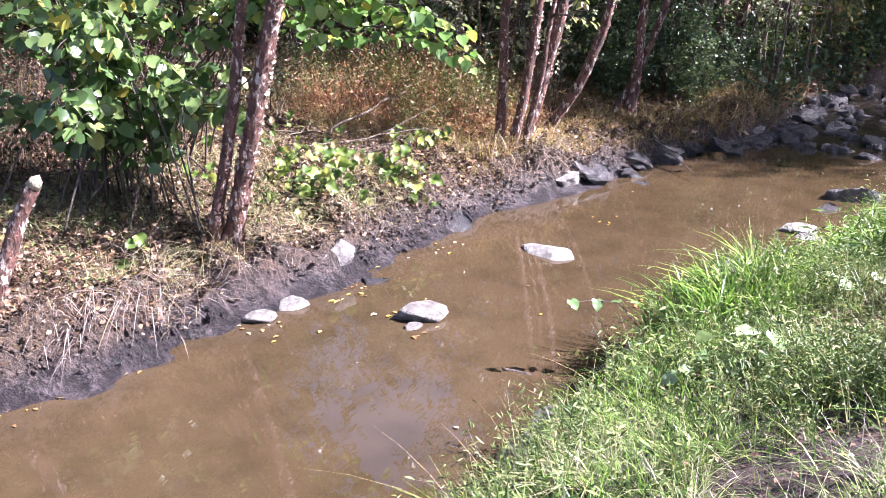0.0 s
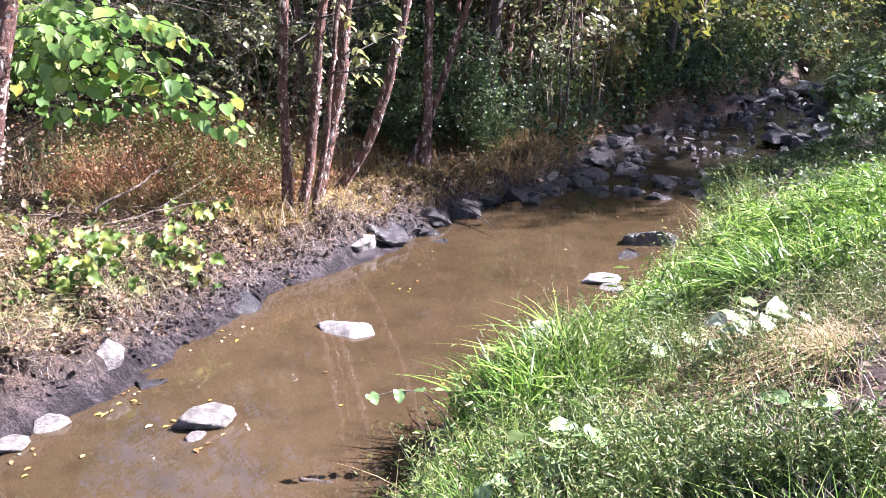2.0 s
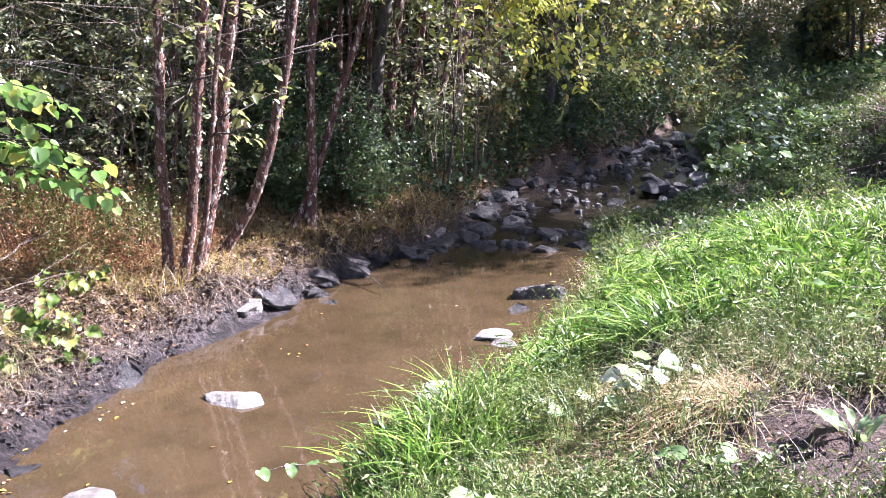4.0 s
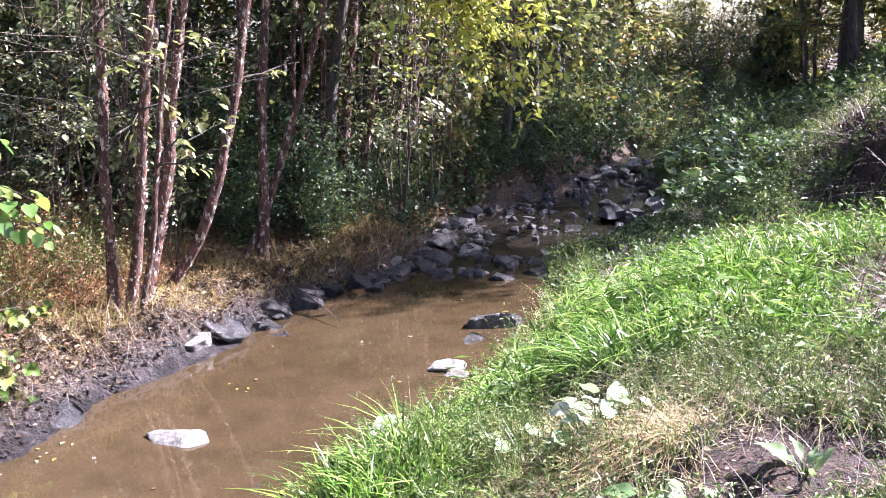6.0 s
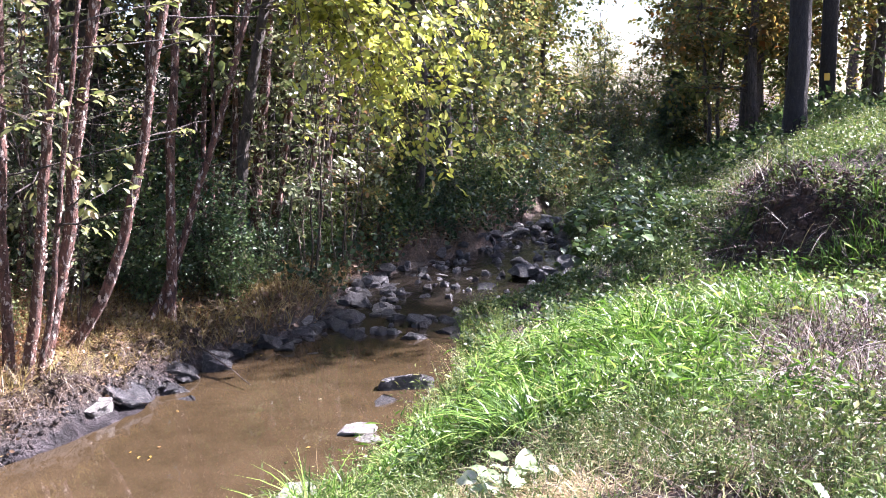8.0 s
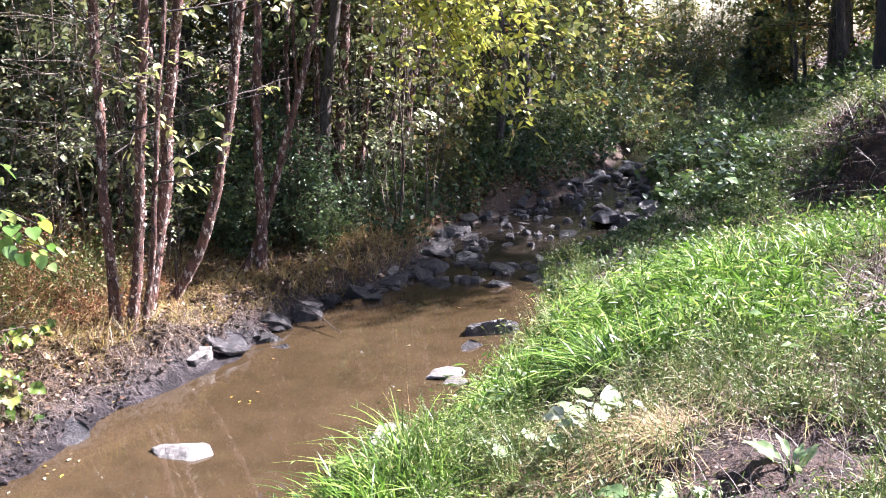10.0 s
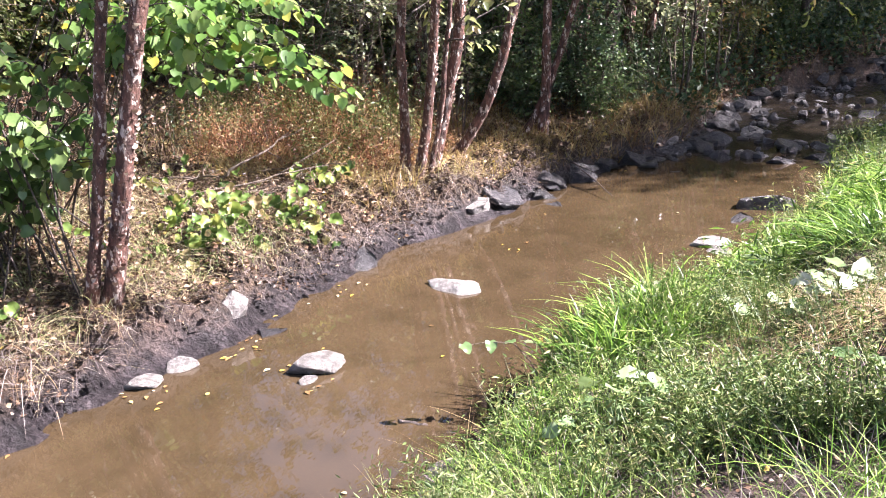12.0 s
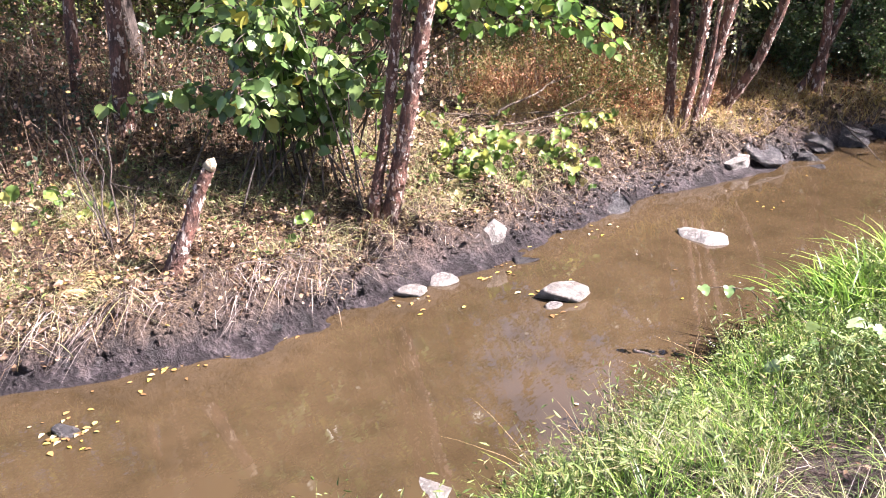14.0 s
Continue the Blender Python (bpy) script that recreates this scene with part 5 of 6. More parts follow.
for k in range(26):
    y = rng.uniform(1.2, 7.5)
    x = float(shore(LEFT, y)) - rng.uniform(0.15, 0.9)
    a = rng.uniform(-1.2, 1.2)
    ln = rng.uniform(0.2, 0.5)
    x2, y2 = x + ln * 0.4 * math.cos(a), y + ln * math.sin(a)
    stick((x, y, z_at(x, y) + 0.02), (x2, y2, max(z_at(x2, y2), 0.02) + 0.03), rng.uniform(0.003, 0.007), 660 + k, label="thin grey twig on the muddy bank", forks=1)
for k in range(60):
    y = rng.uniform(6.8, 11.6)
    x = float(hill_foot(y)) + rng.uniform(0.1, 1.35)
    ln, a = rng.uniform(0.3, 0.8), rng.uniform(0, 6.28)
    x2, y2 = x + ln * 0.7 * math.cos(a), y + ln * 0.7 * math.sin(a)
    stick((x, y, z_at(x, y) + 0.01), (x2, y2, z_at(x2, y2) + rng.uniform(0.02, 0.4)), rng.uniform(0.006, 0.012), 700 + k, label="dead weed stalk on the bare dark slope", forks=2, mat=m_twig if k % 3 == 0 else m_bark)


LEAF_SETS = {}


def rosette(x, y, count, leaf, seed, label, mat=m_pale, lift=0.6, name="broadleaf_weed", rounded=0.7, wide=0.8, spread=0.0, upright=0.0):
    """A low plant with a ring of broad leaves on short stalks."""
    g = np.random.default_rng(seed)
    key = (mat.name, rounded, wide)
    if key not in LEAF_SETS:
        LEAF_SETS[key] = [mesh_from("leaf", *crinkled(870 + k, rounded, wide, 0.09, 0.05), (mat,)) for k in range(5)]
    ob = root(name, (x, y, z_at(x, y)), label, "plant", "broadleaf weeds")
    for k in range(count):
        a = 2.4 * k + g.uniform(-0.3, 0.3)
        out = np.array((math.cos(a), math.sin(a), 0))
        foot = np.array((g.normal(0, 1) * spread, g.normal(0, 1) * spread, 0))
        foot[2] = z_at(x + foot[0], y + foot[1]) - z_at(x, y)
        p = foot + out * leaf * g.uniform(0.1, 0.6) + (0, 0, leaf * lift * g.uniform(0.5, 1.2))
        part("stalk", mesh_from("stalk", *tube(np.array([foot - (0, 0, 0.01), foot * 0.4 + p * 0.6 + (0, 0, 0.01), p]), [0.004, 0.003, 0.002], 4), (m_weed,)), ob)
        set_leaf(LEAF_SETS[key][k % 5], p, out + g.normal(0, 0.3, 3) + (0, 0, upright + g.uniform(-0.4, 0.3)), g.normal(0, 0.22, 3) + (0.35, -0.15, 1.0), leaf * g.uniform(0.6, 1.25), ob)
    return ob


rosette(-0.36, 2.52, 13, 0.074, 801, "cluster of pale green round leaves in the grass", lift=2.0, rounded=1.0, wide=1.0, spread=0.10)
rosette(0.22, 3.70, 18, 0.110, 803, "pale bleached dock leaves lying on the grass", m_dock, lift=0.9, rounded=0.8, wide=0.7, spread=0.12)
rosette(0.40, 3.62, 7, 0.10, 804, "pale broad leaves among the grass", m_dock, lift=1.3, rounded=0.8, wide=0.7, spread=0.05)
rosette(0.04, 4.60, 5, 0.12, 810, "pale broad leaves among the bank grass", lift=1.1, rounded=0.4, wide=0.6, spread=0.06)
rosette(-0.74, 4.72, 6, 0.12, 805, "pale broad leaves at the grass edge", lift=1.2, rounded=0.6, wide=0.7, spread=0.06)
rosette(0.92, 2.90, 7, 0.115, 809, "pale upright mullein leaves on bare soil", lift=0.3, rounded=0.2, wide=0.42, upright=0.9)
rosette(0.46, 2.84, 8, 0.10, 811, "pale curling leaves spread over bare soil", lift=0.5, rounded=0.8, wide=0.6, spread=0.08)
rosette(1.42, 3.05, 9, 0.16, 806, "grey-green mullein rosette on bare soil", lift=0.4, rounded=0.2, wide=0.45, upright=0.5)
rosette(1.05, 3.67, 2, 0.12, 807, "curled pale fallen leaf among weeds", lift=1.2, rounded=0.4, wide=0.55)
rosette(1.22, 3.77, 2, 0.075, 808, "bright yellow leaf among weeds", m_yellow_one, 1.9)
rosette(1.05, 4.10, 3, 0.12, 812, "pale drooping leaf among the tall grass", lift=2.4, rounded=0.4, wide=0.5)
for k in range(40):
    y = rng.uniform(5.6, 8.0)
    x = 1.5 + 0.5 * (y - 5.6) + rng.uniform(0.0, 1.6)
    rosette(x, y, 8, rng.uniform(0.07, 0.115), 820 + k, "bright green broadleaf weed at the slope's foot", m_knot_one, 1.2, rounded=0.3, wide=0.55, spread=0.08)
for k in range(38):
    y = rng.uniform(10.8, 15.5)
    x = float(shore(RIGHT, y)) + rng.uniform(0.1, 1.6)
    rosette(x, y, 9, rng.uniform(0.08, 0.14), 860 + k, "bluish green broadleaf weed beside the riffle", (m_knot_one, m_dark_one, m_pale, m_green_one)[k % 4], 2.4, rounded=0.9, wide=0.85, spread=0.14)


# a leafy sprig that leans out over the water
sp = root("vine_sprig", (-0.86, 3.52, z_at(-0.86, 3.52)), "thin vine sprig with pale round leaves over the water", "plant", "broadleaf weeds")
zs = 0.36 - z_at(-0.86, 3.52)
q = np.array([(0, 0, 0), (-0.08, 0.0, zs * 0.7), (-0.16, 0.01, zs), (-0.28, 0.0, zs), (-0.40, -0.07, zs - 0.01)])
part("stem", mesh_from("stem", *tube(q, [0.004, 0.0035, 0.003, 0.0025, 0.002], 5), (m_twig,)), sp)
sprig_leaves = [mesh_from("leaf", *crinkled(930 + k, 1.0, 0.95, 0.08, 0.05), (m_pale,)) for k in range(3)]
for k, (dx, dy) in enumerate([(-0.38, -0.06), (-0.27, 0.0), (-0.16, 0.01), (-0.08, 0.02)]):
    set_leaf(sprig_leaves[k % 3], (dx, dy, zs + 0.005), (0.6 - 0.5 * k, -0.5 + 0.3 * k, -0.35 + 0.15 * k), (0.25, -0.45 + 0.2 * k, 0.9), 0.060, sp)

# a drowned branch that just breaks the surface
stick((-1.53, 3.33, -0.006), (-1.24, 3.28, 0.002), 0.013, 781, "sunken_branch", "dark drowned branch just breaking the water", m_bark, 1)

# dead fern and thin bare stems beside the broken sapling
fern = root("fern", (-4.16, 1.96, z_at(-4.16, 1.96)), "dry tan fern with drooping fronds on the bank", "fern")
for k in range(7):
    a = -0.5 + 0.9 * k + rng.normal(0, 0.2)
    t_ = np.linspace(0, 1, 12)[:, None]
    rib = t_ * np.array((math.cos(a) * 0.24, math.sin(a) * 0.24, 0)) + np.array((0, 0, 1)) * (0.30 * t_ * (1 - 0.85 * t_))
    d = unit(np.gradient(rib, axis=0))
    side = unit(np.cross(d, (0, 0, 1.0)))
    taper = np.sin(np.linspace(0.35, 3.0, 12)) * 0.065
    fronds = [tube(rib, np.linspace(0.002, 0.0008, 12), 4)] + [leaves(rib, w * side + 0.35 * d + (0, 0, -0.25), np.tile((0.0, 0.0, 1.0), (12, 1)), taper, QUICK, QUICK_F, 0.45) for w in (1, -1)]
    part("frond", mesh_from("frond", *join(fronds), (m_gold if k % 2 else m_straw,)), fern)
bs = root("bare_stem_bush", (-4.36, 2.34, z_at(-4.36, 2.34)), "few thin dark bare stems rising from the litter", "shrub")
for k in range(6):
    a, h = rng.uniform(0, 6.28), rng.uniform(0.35, 0.75)
    q = wander((0.03 * math.cos(a), 0.03 * math.sin(a), -0.04), (0.22 * math.cos(a), 0.22 * math.sin(a), h), 9, 0.015, 760 + k)
    part("stem", mesh_from("stem", *tube(q, np.linspace(0.007, 0.002, 9), 6), (m_bark,)), bs)
    for j in (4, 6):
        part("fork", mesh_from("fork", *tube(wander(q[j], q[j] + rng.normal(0, 0.09, 3) + (0, 0, 0.14), 6, 0.01, 770 + 7 * k + j), np.linspace(0.003, 0.001, 6), 4), (m_bark,)), bs)


# ---- ground cover ----
def cover(name, label, mat, x, y, kind_of, **kw):
    """Blades or leaves over the ground, one object of stuff."""
    ob = new(name, mesh_from(name, *kind_of(x, y, **kw), (mat,)))
    return tagged(ob, label, "grass" if "grass" in name else "leaves", kind="stuff")


def grass_at(x, y, tall=0.3, width=0.008, lean=0.5, bend=0.5, seg=3, tufted=0.0):
    n = len(x)
    tall = tall(x, y) if callable(tall) else tall
    h = tall * rng.uniform(0.45, 1.15, n) * (0.7 + 0.6 * vnoise(x, y, 2.5, 12))
    seg = 2 if np.max(tall) < 0.16 else seg
    a = rng.uniform(0, 2 * np.pi, n)
    if tufted:
        a = np.where(rng.random(n) < 0.55, 14.0 * vnoise(x, y, 4.0, 19) + rng.normal(0, 0.6, n), a)
        h = h * (1 - tufted + 2 * tufted * vnoise(x, y, 4.5, 23))
        if x.mean() > -1.5:
            h = h * (0.45 + 0.55 * smooth(0.15, 0.8, d_right(x, y)))
    le = np.stack([np.cos(a), np.sin(a)], -1) * rng.uniform(0.1, lean, (n, 1))
    return blades(on_ground(x, y, 0.01), le, h, width * rng.uniform(0.6, 1.3, n), bend, seg)


def litter_at(x, y, size=0.06, lift=0.02, template=QUICK, faces=QUICK_F, tilt=0.45):
    n = len(x)
    p = on_ground(x, y, -lift)
    p[:, 2] += rng.uniform(0, 0.03, n)
    return leaves(p, rng.normal(0, 1, (n, 3)) * (1, 1, 0.25), rng.normal(0, tilt, (n, 3)) + (0, 0, 1), size * rng.uniform(0.5, 1.3, n), template, faces)


def weeds_at(x, y, tall=0.2, size=0.03, per=5, wide=1.0, lean=0.5):
    """Small leafy weeds: several leaves up a short invisible-thin stem, with the stem as a blade."""
    n = len(x)
    tall = tall(x, y) if callable(tall) else tall
    h = tall * rng.uniform(0.4, 1.2, n) * (0.6 + 0.8 * vnoise(x, y, 3.1, 15))
    base = on_ground(x, y, 0.0)
    a = rng.uniform(0, 2 * np.pi, n)
    le = np.stack([np.cos(a), np.sin(a)], -1) * rng.uniform(0.05, lean, (n, 1))
    stems = blades(base, le, h, np.full(n, 0.004), 0.2, 2)
    out = [stems]
    for k in range(per):
        u = (k + 1) / per
        p = base + h[:, None] * u * np.stack([le[:, 0], le[:, 1], np.full(n, 0.95)], -1)
        out.append(leaves(p, rng.normal(0, 1, (n, 3)) * (1, 1, 0.6) + (0, 0, 0.25), rng.normal(0, 0.75, (n, 3)) + (0, 0, 0.75), size * rng.uniform(0.5, 1.3, n), QUICK, QUICK_F, wide))
    return join(out)


def points(n, x0, x1, y0, y1, keep):
    x, y = rng.uniform(x0, x1, n), rng.uniform(y0, y1, n)
    k = keep(x, y)
    return x[k], y[k]


def d_left(x, y):
    return (shore(LEFT, y) - x) * 0.86


def d_right(x, y):
    return (x - shore(RIGHT, y)) * 0.86


def patchy(x, y, scale, seed, cut):
    return vnoise(x, y, scale, seed) > cut


def worn(x, y):
    """Bare trodden soil on the near bank."""
    w = 0.6 * (vnoise(x, y, 5, 97) - 0.5)
    return (((x - 0.15) / 0.55) ** 2 + ((y - 3.02) / 0.13) ** 2 < 1 + 2 * w) | (((x - 0.62) / 0.5) ** 2 + ((y - 2.75) / 0.24) ** 2 < 1 + 2 * w) | (((x - 1.02) / 0.45) ** 2 + ((y - 3.06) / 0.25) ** 2 < 1 + 2 * w)


def open_water_side(x, y):
    """Clear ground round the stones at the foot of the grass."""
    c = np.zeros(np.shape(x), bool)
    for p, q, r in ((-0.46, 6.2, 0.34), (-0.36, 6.0, 0.28), (-0.70, 5.08, 0.30), (-0.2, 7.2, 0.4), (-0.27, 6.85, 0.3)):
        c |= (x - p) ** 2 + ((y - q) / 1.3) ** 2 < r * r
    return c


# near bank: lush grass on the point, short weeds on the trodden ground
lush = lambda x, y: (d_right(x, y) > 0.30 + 0.15 * vnoise(x, y, 3, 61)) & (y > 4.05 + 0.4 * vnoise(x, y, 1.5, 2) - 0.25 * smooth(0.8, 1.4, x)) & (x < 2.6) & (y < 6.6 + 0.5 * vnoise(x, y, 2, 63) + 0.25 * (x < 0.2)) & (d_right(x, y) < 3.2) & ~open_water_side(x, y) & ((x - 0.2) ** 2 + (y - 4.05) ** 2 > 0.14) & ~((((x - 2.35) / 0.6) ** 2 + ((y - 4.75) / 0.95) ** 2) < 1)
cover("grass", "lush bright green grass on the creek bank", m_grass, *points(66000, -1.3, 2.8, 3.8, 7.6, lambda x, y: lush(x, y) & patchy(x, y, 3.3, 29, 0.33) & patchy(x, y, 8.0, 30, 0.24)), grass_at, tall=0.25, width=0.0115, lean=1.1, bend=0.95, seg=3, tufted=0.45)
cover("grass", "leafy stems of bright green grass with lance leaves", m_grass, *points(7500, -1.3, 2.8, 3.8, 7.6, lambda x, y: lush(x, y) & patchy(x, y, 4.0, 34, 0.42)), weeds_at, tall=0.27, size=0.075, per=6, wide=0.24, lean=0.9)
cover("weeds", "leafy weeds among the lush grass", m_weed, *points(1200, -1.3, 2.8, 3.8, 7.6, lush), weeds_at, tall=0.2, size=0.045, per=5, wide=0.7)
edge = lambda x, y: (d_right(x, y) > -0.03) & (d_right(x, y) < 0.75) & ((y < 5) | (d_right(x, y) < 0.35)) & ~open_water_side(x, y)
cover("grass", "grass hanging over the water's edge", m_grass, *points(46000, -2.2, 1.0, 0.6, 9.6, lambda x, y: edge(x, y) & patchy(x, y, 3.5, 26, 0.25)), grass_at, tall=0.16, width=0.005, lean=0.9, bend=0.6)
cover('weeds', 'leafy weeds with narrow leaves at the water edge', m_slope, *points(9000, -2.2, 1.0, 0.6, 9.6, lambda x, y: edge(x, y) & patchy(x, y, 6.0, 39, 0.42)), weeds_at, tall=0.24, size=0.036, per=7, wide=0.38, lean=0.9)
stalks = lambda x, y: (d_right(x, y) > 0.0) & (d_right(x, y) < 0.35)
cover('dry_grass', 'thin dry seed stalks leaning over the water', m_straw, *points(1500, -1.6, 0.8, 1.5, 8.0, stalks), grass_at, tall=0.33, width=0.0026, lean=1.2, bend=0.5, seg=4)
mat_zone = lambda x, y: (d_right(x, y) > 0.7) & (y < 4.3 - 0.4 * vnoise(x, y, 2, 14)) & (y > 2.7) & (x > 0.0) & (x < 1.15 + 0.4 * vnoise(x, y, 2, 15)) & ~worn(x, y) & patchy(x, y, 2.6, 36, 0.28)
trod = lambda x, y: (d_right(x, y) > 0.15) & (patchy(x, y, 1.6, 31, 0.30) | (y < 2.5)) & (x < 2.5) & ~worn(x, y)
cover("weeds", "small weeds and clover on the bank", m_weed, *points(30000, -2.0, 2.5, 0.4, 8.0, lambda x, y: trod(x, y) & (y < 4.1 - 0.8 * smooth(0.8, 1.3, x)) & patchy(x, y, 3.4, 38, 0.47) & patchy(x, y, 9.0, 35, 0.25) & ~(mat_zone(x, y) & (rng.random(len(x)) < 0.35))), weeds_at, tall=0.24, size=0.026, per=10, wide=0.34, lean=0.8)
open_ = lambda x, y: (d_right(x, y) > 0.1) & ~patchy(x, y, 3.4, 38, 0.52) & patchy(x, y, 5.0, 42, 0.45) & ~worn(x, y)
cover('grass', 'thin green grass between the weeds', m_grass, *points(21000, -2.0, 1.8, 0.2, 3.4, open_), grass_at, tall=0.2, width=0.0035, lean=1.1, bend=0.7)
cover('dry_grass', 'brown dead stems between the weeds', m_root, *points(3200, -2.0, 1.8, 0.2, 3.6, lambda x, y: (d_right(x, y) > 0.1)), grass_at, tall=0.19, width=0.0026, lean=1.3, bend=0.4)
cover('leaf_litter', 'dark crumbs of dead leaves under the weeds', m_litter, *points(3500, -2.0, 1.8, 0.2, 3.6, lambda x, y: (d_right(x, y) > 0.1)), litter_at, size=0.022)
cover('grass', 'fine pale grass on the near bank', m_pale_grass, *points(30000, -2.0, 1.5, 0.2, 2.35, lambda x, y: (d_right(x, y) > 0.05) & patchy(x, y, 2.0, 37, 0.42) & patchy(x, y, 5.0, 40, 0.42) & ~worn(x, y)), grass_at, tall=0.15, width=0.004, lean=1.2, bend=0.8)
cover('grass', 'fine short grass on the bank', m_weed, *points(17000, -2.0, 2.6, 0.2, 8.0, lambda x, y: (d_right(x, y) > 0.1) & patchy(x, y, 1.3, 32, 0.28) & ~worn(x, y)), grass_at, tall=0.11, width=0.004, lean=1.2, bend=0.8)
cover("dry_grass", "short dry grass on the trodden bank", m_straw, *points(24000, -0.9, 2.8, 0.8, 6.5, lambda x, y: (d_right(x, y) > 0.6) & (y > 2.4) & patchy(x, y, 1.1, 33, 0.36) & ~worn(x, y)), grass_at, tall=0.11, width=0.0035, lean=1.4)
thick = lambda x, y: (x > 0.95) & (x < 2.8) & (y > 3.2) & (y < 4.2 + 0.4 * vnoise(x, y, 2, 48)) & patchy(x, y, 2.3, 46, 0.25)
cover('weeds', 'low tangled weeds beside the trodden ground', m_weed, *points(3600, 0.9, 2.8, 3.2, 5.2, thick), weeds_at, tall=0.16, size=0.03, per=7, wide=0.5, lean=0.9)
cover('dry_grass', 'brown dead stems through the weeds', m_dead, *points(5000, 0.9, 2.8, 3.2, 5.2, thick), grass_at, tall=0.22, width=0.004, lean=1.4, bend=0.4)
fore = lambda x, y: (((x - 0.3) / 0.55) ** 2 + ((y - 3.38) / 0.24) ** 2 > 0.9) & (d_right(x, y) > 0.5) & (y > 3.0) & (y < 4.5 - 0.5 * vnoise(x, y, 2, 49)) & ~worn(x, y)
cover("weeds", "sprigs with small yellow-green leaves before the lush bank", m_weed, *points(6000, -0.6, 2.8, 3.0, 4.6, lambda x, y: fore(x, y) & patchy(x, y, 4.0, 54, 0.42)), weeds_at, tall=0.17, size=0.024, per=8, wide=0.4, lean=0.9)
cover("dry_grass", "yellow-green grass drying before the lush bank", m_pale_grass, *points(11000, -0.6, 2.8, 3.0, 4.6, lambda x, y: fore(x, y) & patchy(x, y, 3.0, 50, 0.30)), grass_at, tall=0.15, width=0.005, lean=1.3, bend=0.9)
cover('dry_grass', 'mat of bleached straw on the trodden bank', m_bleached, *points(10000, 0.0, 2.6, 2.6, 4.4, mat_zone), grass_at, tall=0.10, width=0.004, lean=2.2, bend=0.9)
cover("weeds", "low bluish green growth behind the grassy point", m_green, *points(17000, -0.3, 4.0, 6.6, 16, lambda x, y: (d_right(x, y) > 0.05) & (d_right(x, y) < 2.0) & patchy(x, y, 2.0, 43, 0.34)), weeds_at, tall=lambda x, y: 0.10 + 0.12 * smooth(10, 12, y), size=0.046, per=5, wide=1.1)
cover("grass", "pale grass straggling behind the grassy point", m_pale_grass, *points(16000, -0.3, 4.0, 6.4, 13, lambda x, y: (d_right(x, y) > 0.1) & (d_right(x, y) < 2.4) & patchy(x, y, 1.7, 47, 0.4)), grass_at, tall=0.15, width=0.006, lean=1.1, bend=0.8)
cover('grass', 'clump of tall wide grass blades at the water edge', m_grass, *points(4600, -1.2, 0.1, 3.1, 4.4, lambda x, y: (x + 0.55) ** 2 + (y - 3.68) ** 2 < 0.13), grass_at, tall=0.32, width=0.015, lean=0.8, bend=0.9, seg=4)
cover('leaf_litter', 'brown crumbs and dead leaves on the worn soil', m_litter, *points(2500, -0.8, 1.6, 1.0, 3.6, worn), litter_at, size=0.02)
straw_mat = lambda x, y: ((x - 0.30) / 0.5) ** 2 + ((y - 3.38) / 0.22) ** 2 < 0.6 + 0.8 * vnoise(x, y, 4, 55)
cover('dry_grass', 'flattened mat of golden dead grass before the dock leaves', m_straw, *points(11000, -0.4, 1.1, 3.0, 3.8, straw_mat), grass_at, tall=0.09, width=0.0045, lean=2.2, bend=0.9)
cover('weeds', 'leafy olive weeds beside the worn soil', m_weed, *points(3000, -0.35, 1.1, 2.3, 2.95, lambda x, y: ~worn(x, y) & patchy(x, y, 2.5, 59, 0.45)), weeds_at, tall=0.17, size=0.028, per=9, wide=0.42, lean=0.8)
bare = lambda x, y: (np.abs(x - hill_foot(y) - 0.92) < 0.60 * vnoise(x, y, 1.6, 91) + 0.06) & (y > 7.0)
slope = lambda x, y: (x > 1.5) & (d_right(x, y) > 1.2) & ~(bare(x, y) & (y < 13))
cover("weeds", "green weeds over the terrace slope", m_slope, *points(44000, 1.3, 9, 3, 18, lambda x, y: slope(x, y) & patchy(x, y, 2.2, 44, 0.46) & patchy(x, y, 0.9, 51, 0.25)), weeds_at, tall=0.20, size=0.040, per=5, wide=0.8)
cover("grass", "short green grass over the terrace slope", m_grass, *points(60000, 1.3, 9, 5, 18, lambda x, y: slope(x, y) & patchy(x, y, 1.3, 45, 0.42)), grass_at, tall=0.15, width=0.008, lean=1.2, bend=0.8)
cover("dry_grass", "brown dead stems on the terrace slope", m_dead, *points(9000, 1.3, 8, 6, 16, lambda x, y: slope(x, y) & patchy(x, y, 1.1, 52, 0.5)), grass_at, tall=0.22, width=0.007, lean=1.6, bend=0.6)
cover("grass", "bright grass tussock on the bare cut", m_grass, *points(3600, 3.5, 5.1, 7.6, 9.2, lambda x, y: (x - 4.15) ** 2 + (y - 8.9) ** 2 < 0.11), grass_at, tall=0.30, width=0.011, lean=0.9, bend=0.9, seg=4)
cover("weeds", "low green growth over the far ground", m_green, *points(9000, -4, 20, 16, 36, lambda x, y: (d_right(x, y) > 0.1) | (d_left(x, y) > 0.1)), weeds_at, tall=0.35, size=0.13, per=4)
trodden = lambda x, y: (d_right(x, y) > 0.1) & ((y < 0.7) | (x > 3.0)) & (rng.random(len(x)) > smooth(3.5, 7.0, np.hypot(x - 2, y + 1)))
cover("grass", "thin trodden grass on the near bank", m_pale_grass, *points(80000, -5, 9, -8, 2.9, lambda x, y: trodden(x, y) & patchy(x, y, 1.6, 49, 0.32)), grass_at, tall=0.12, width=0.008, lean=1.2, bend=0.9)
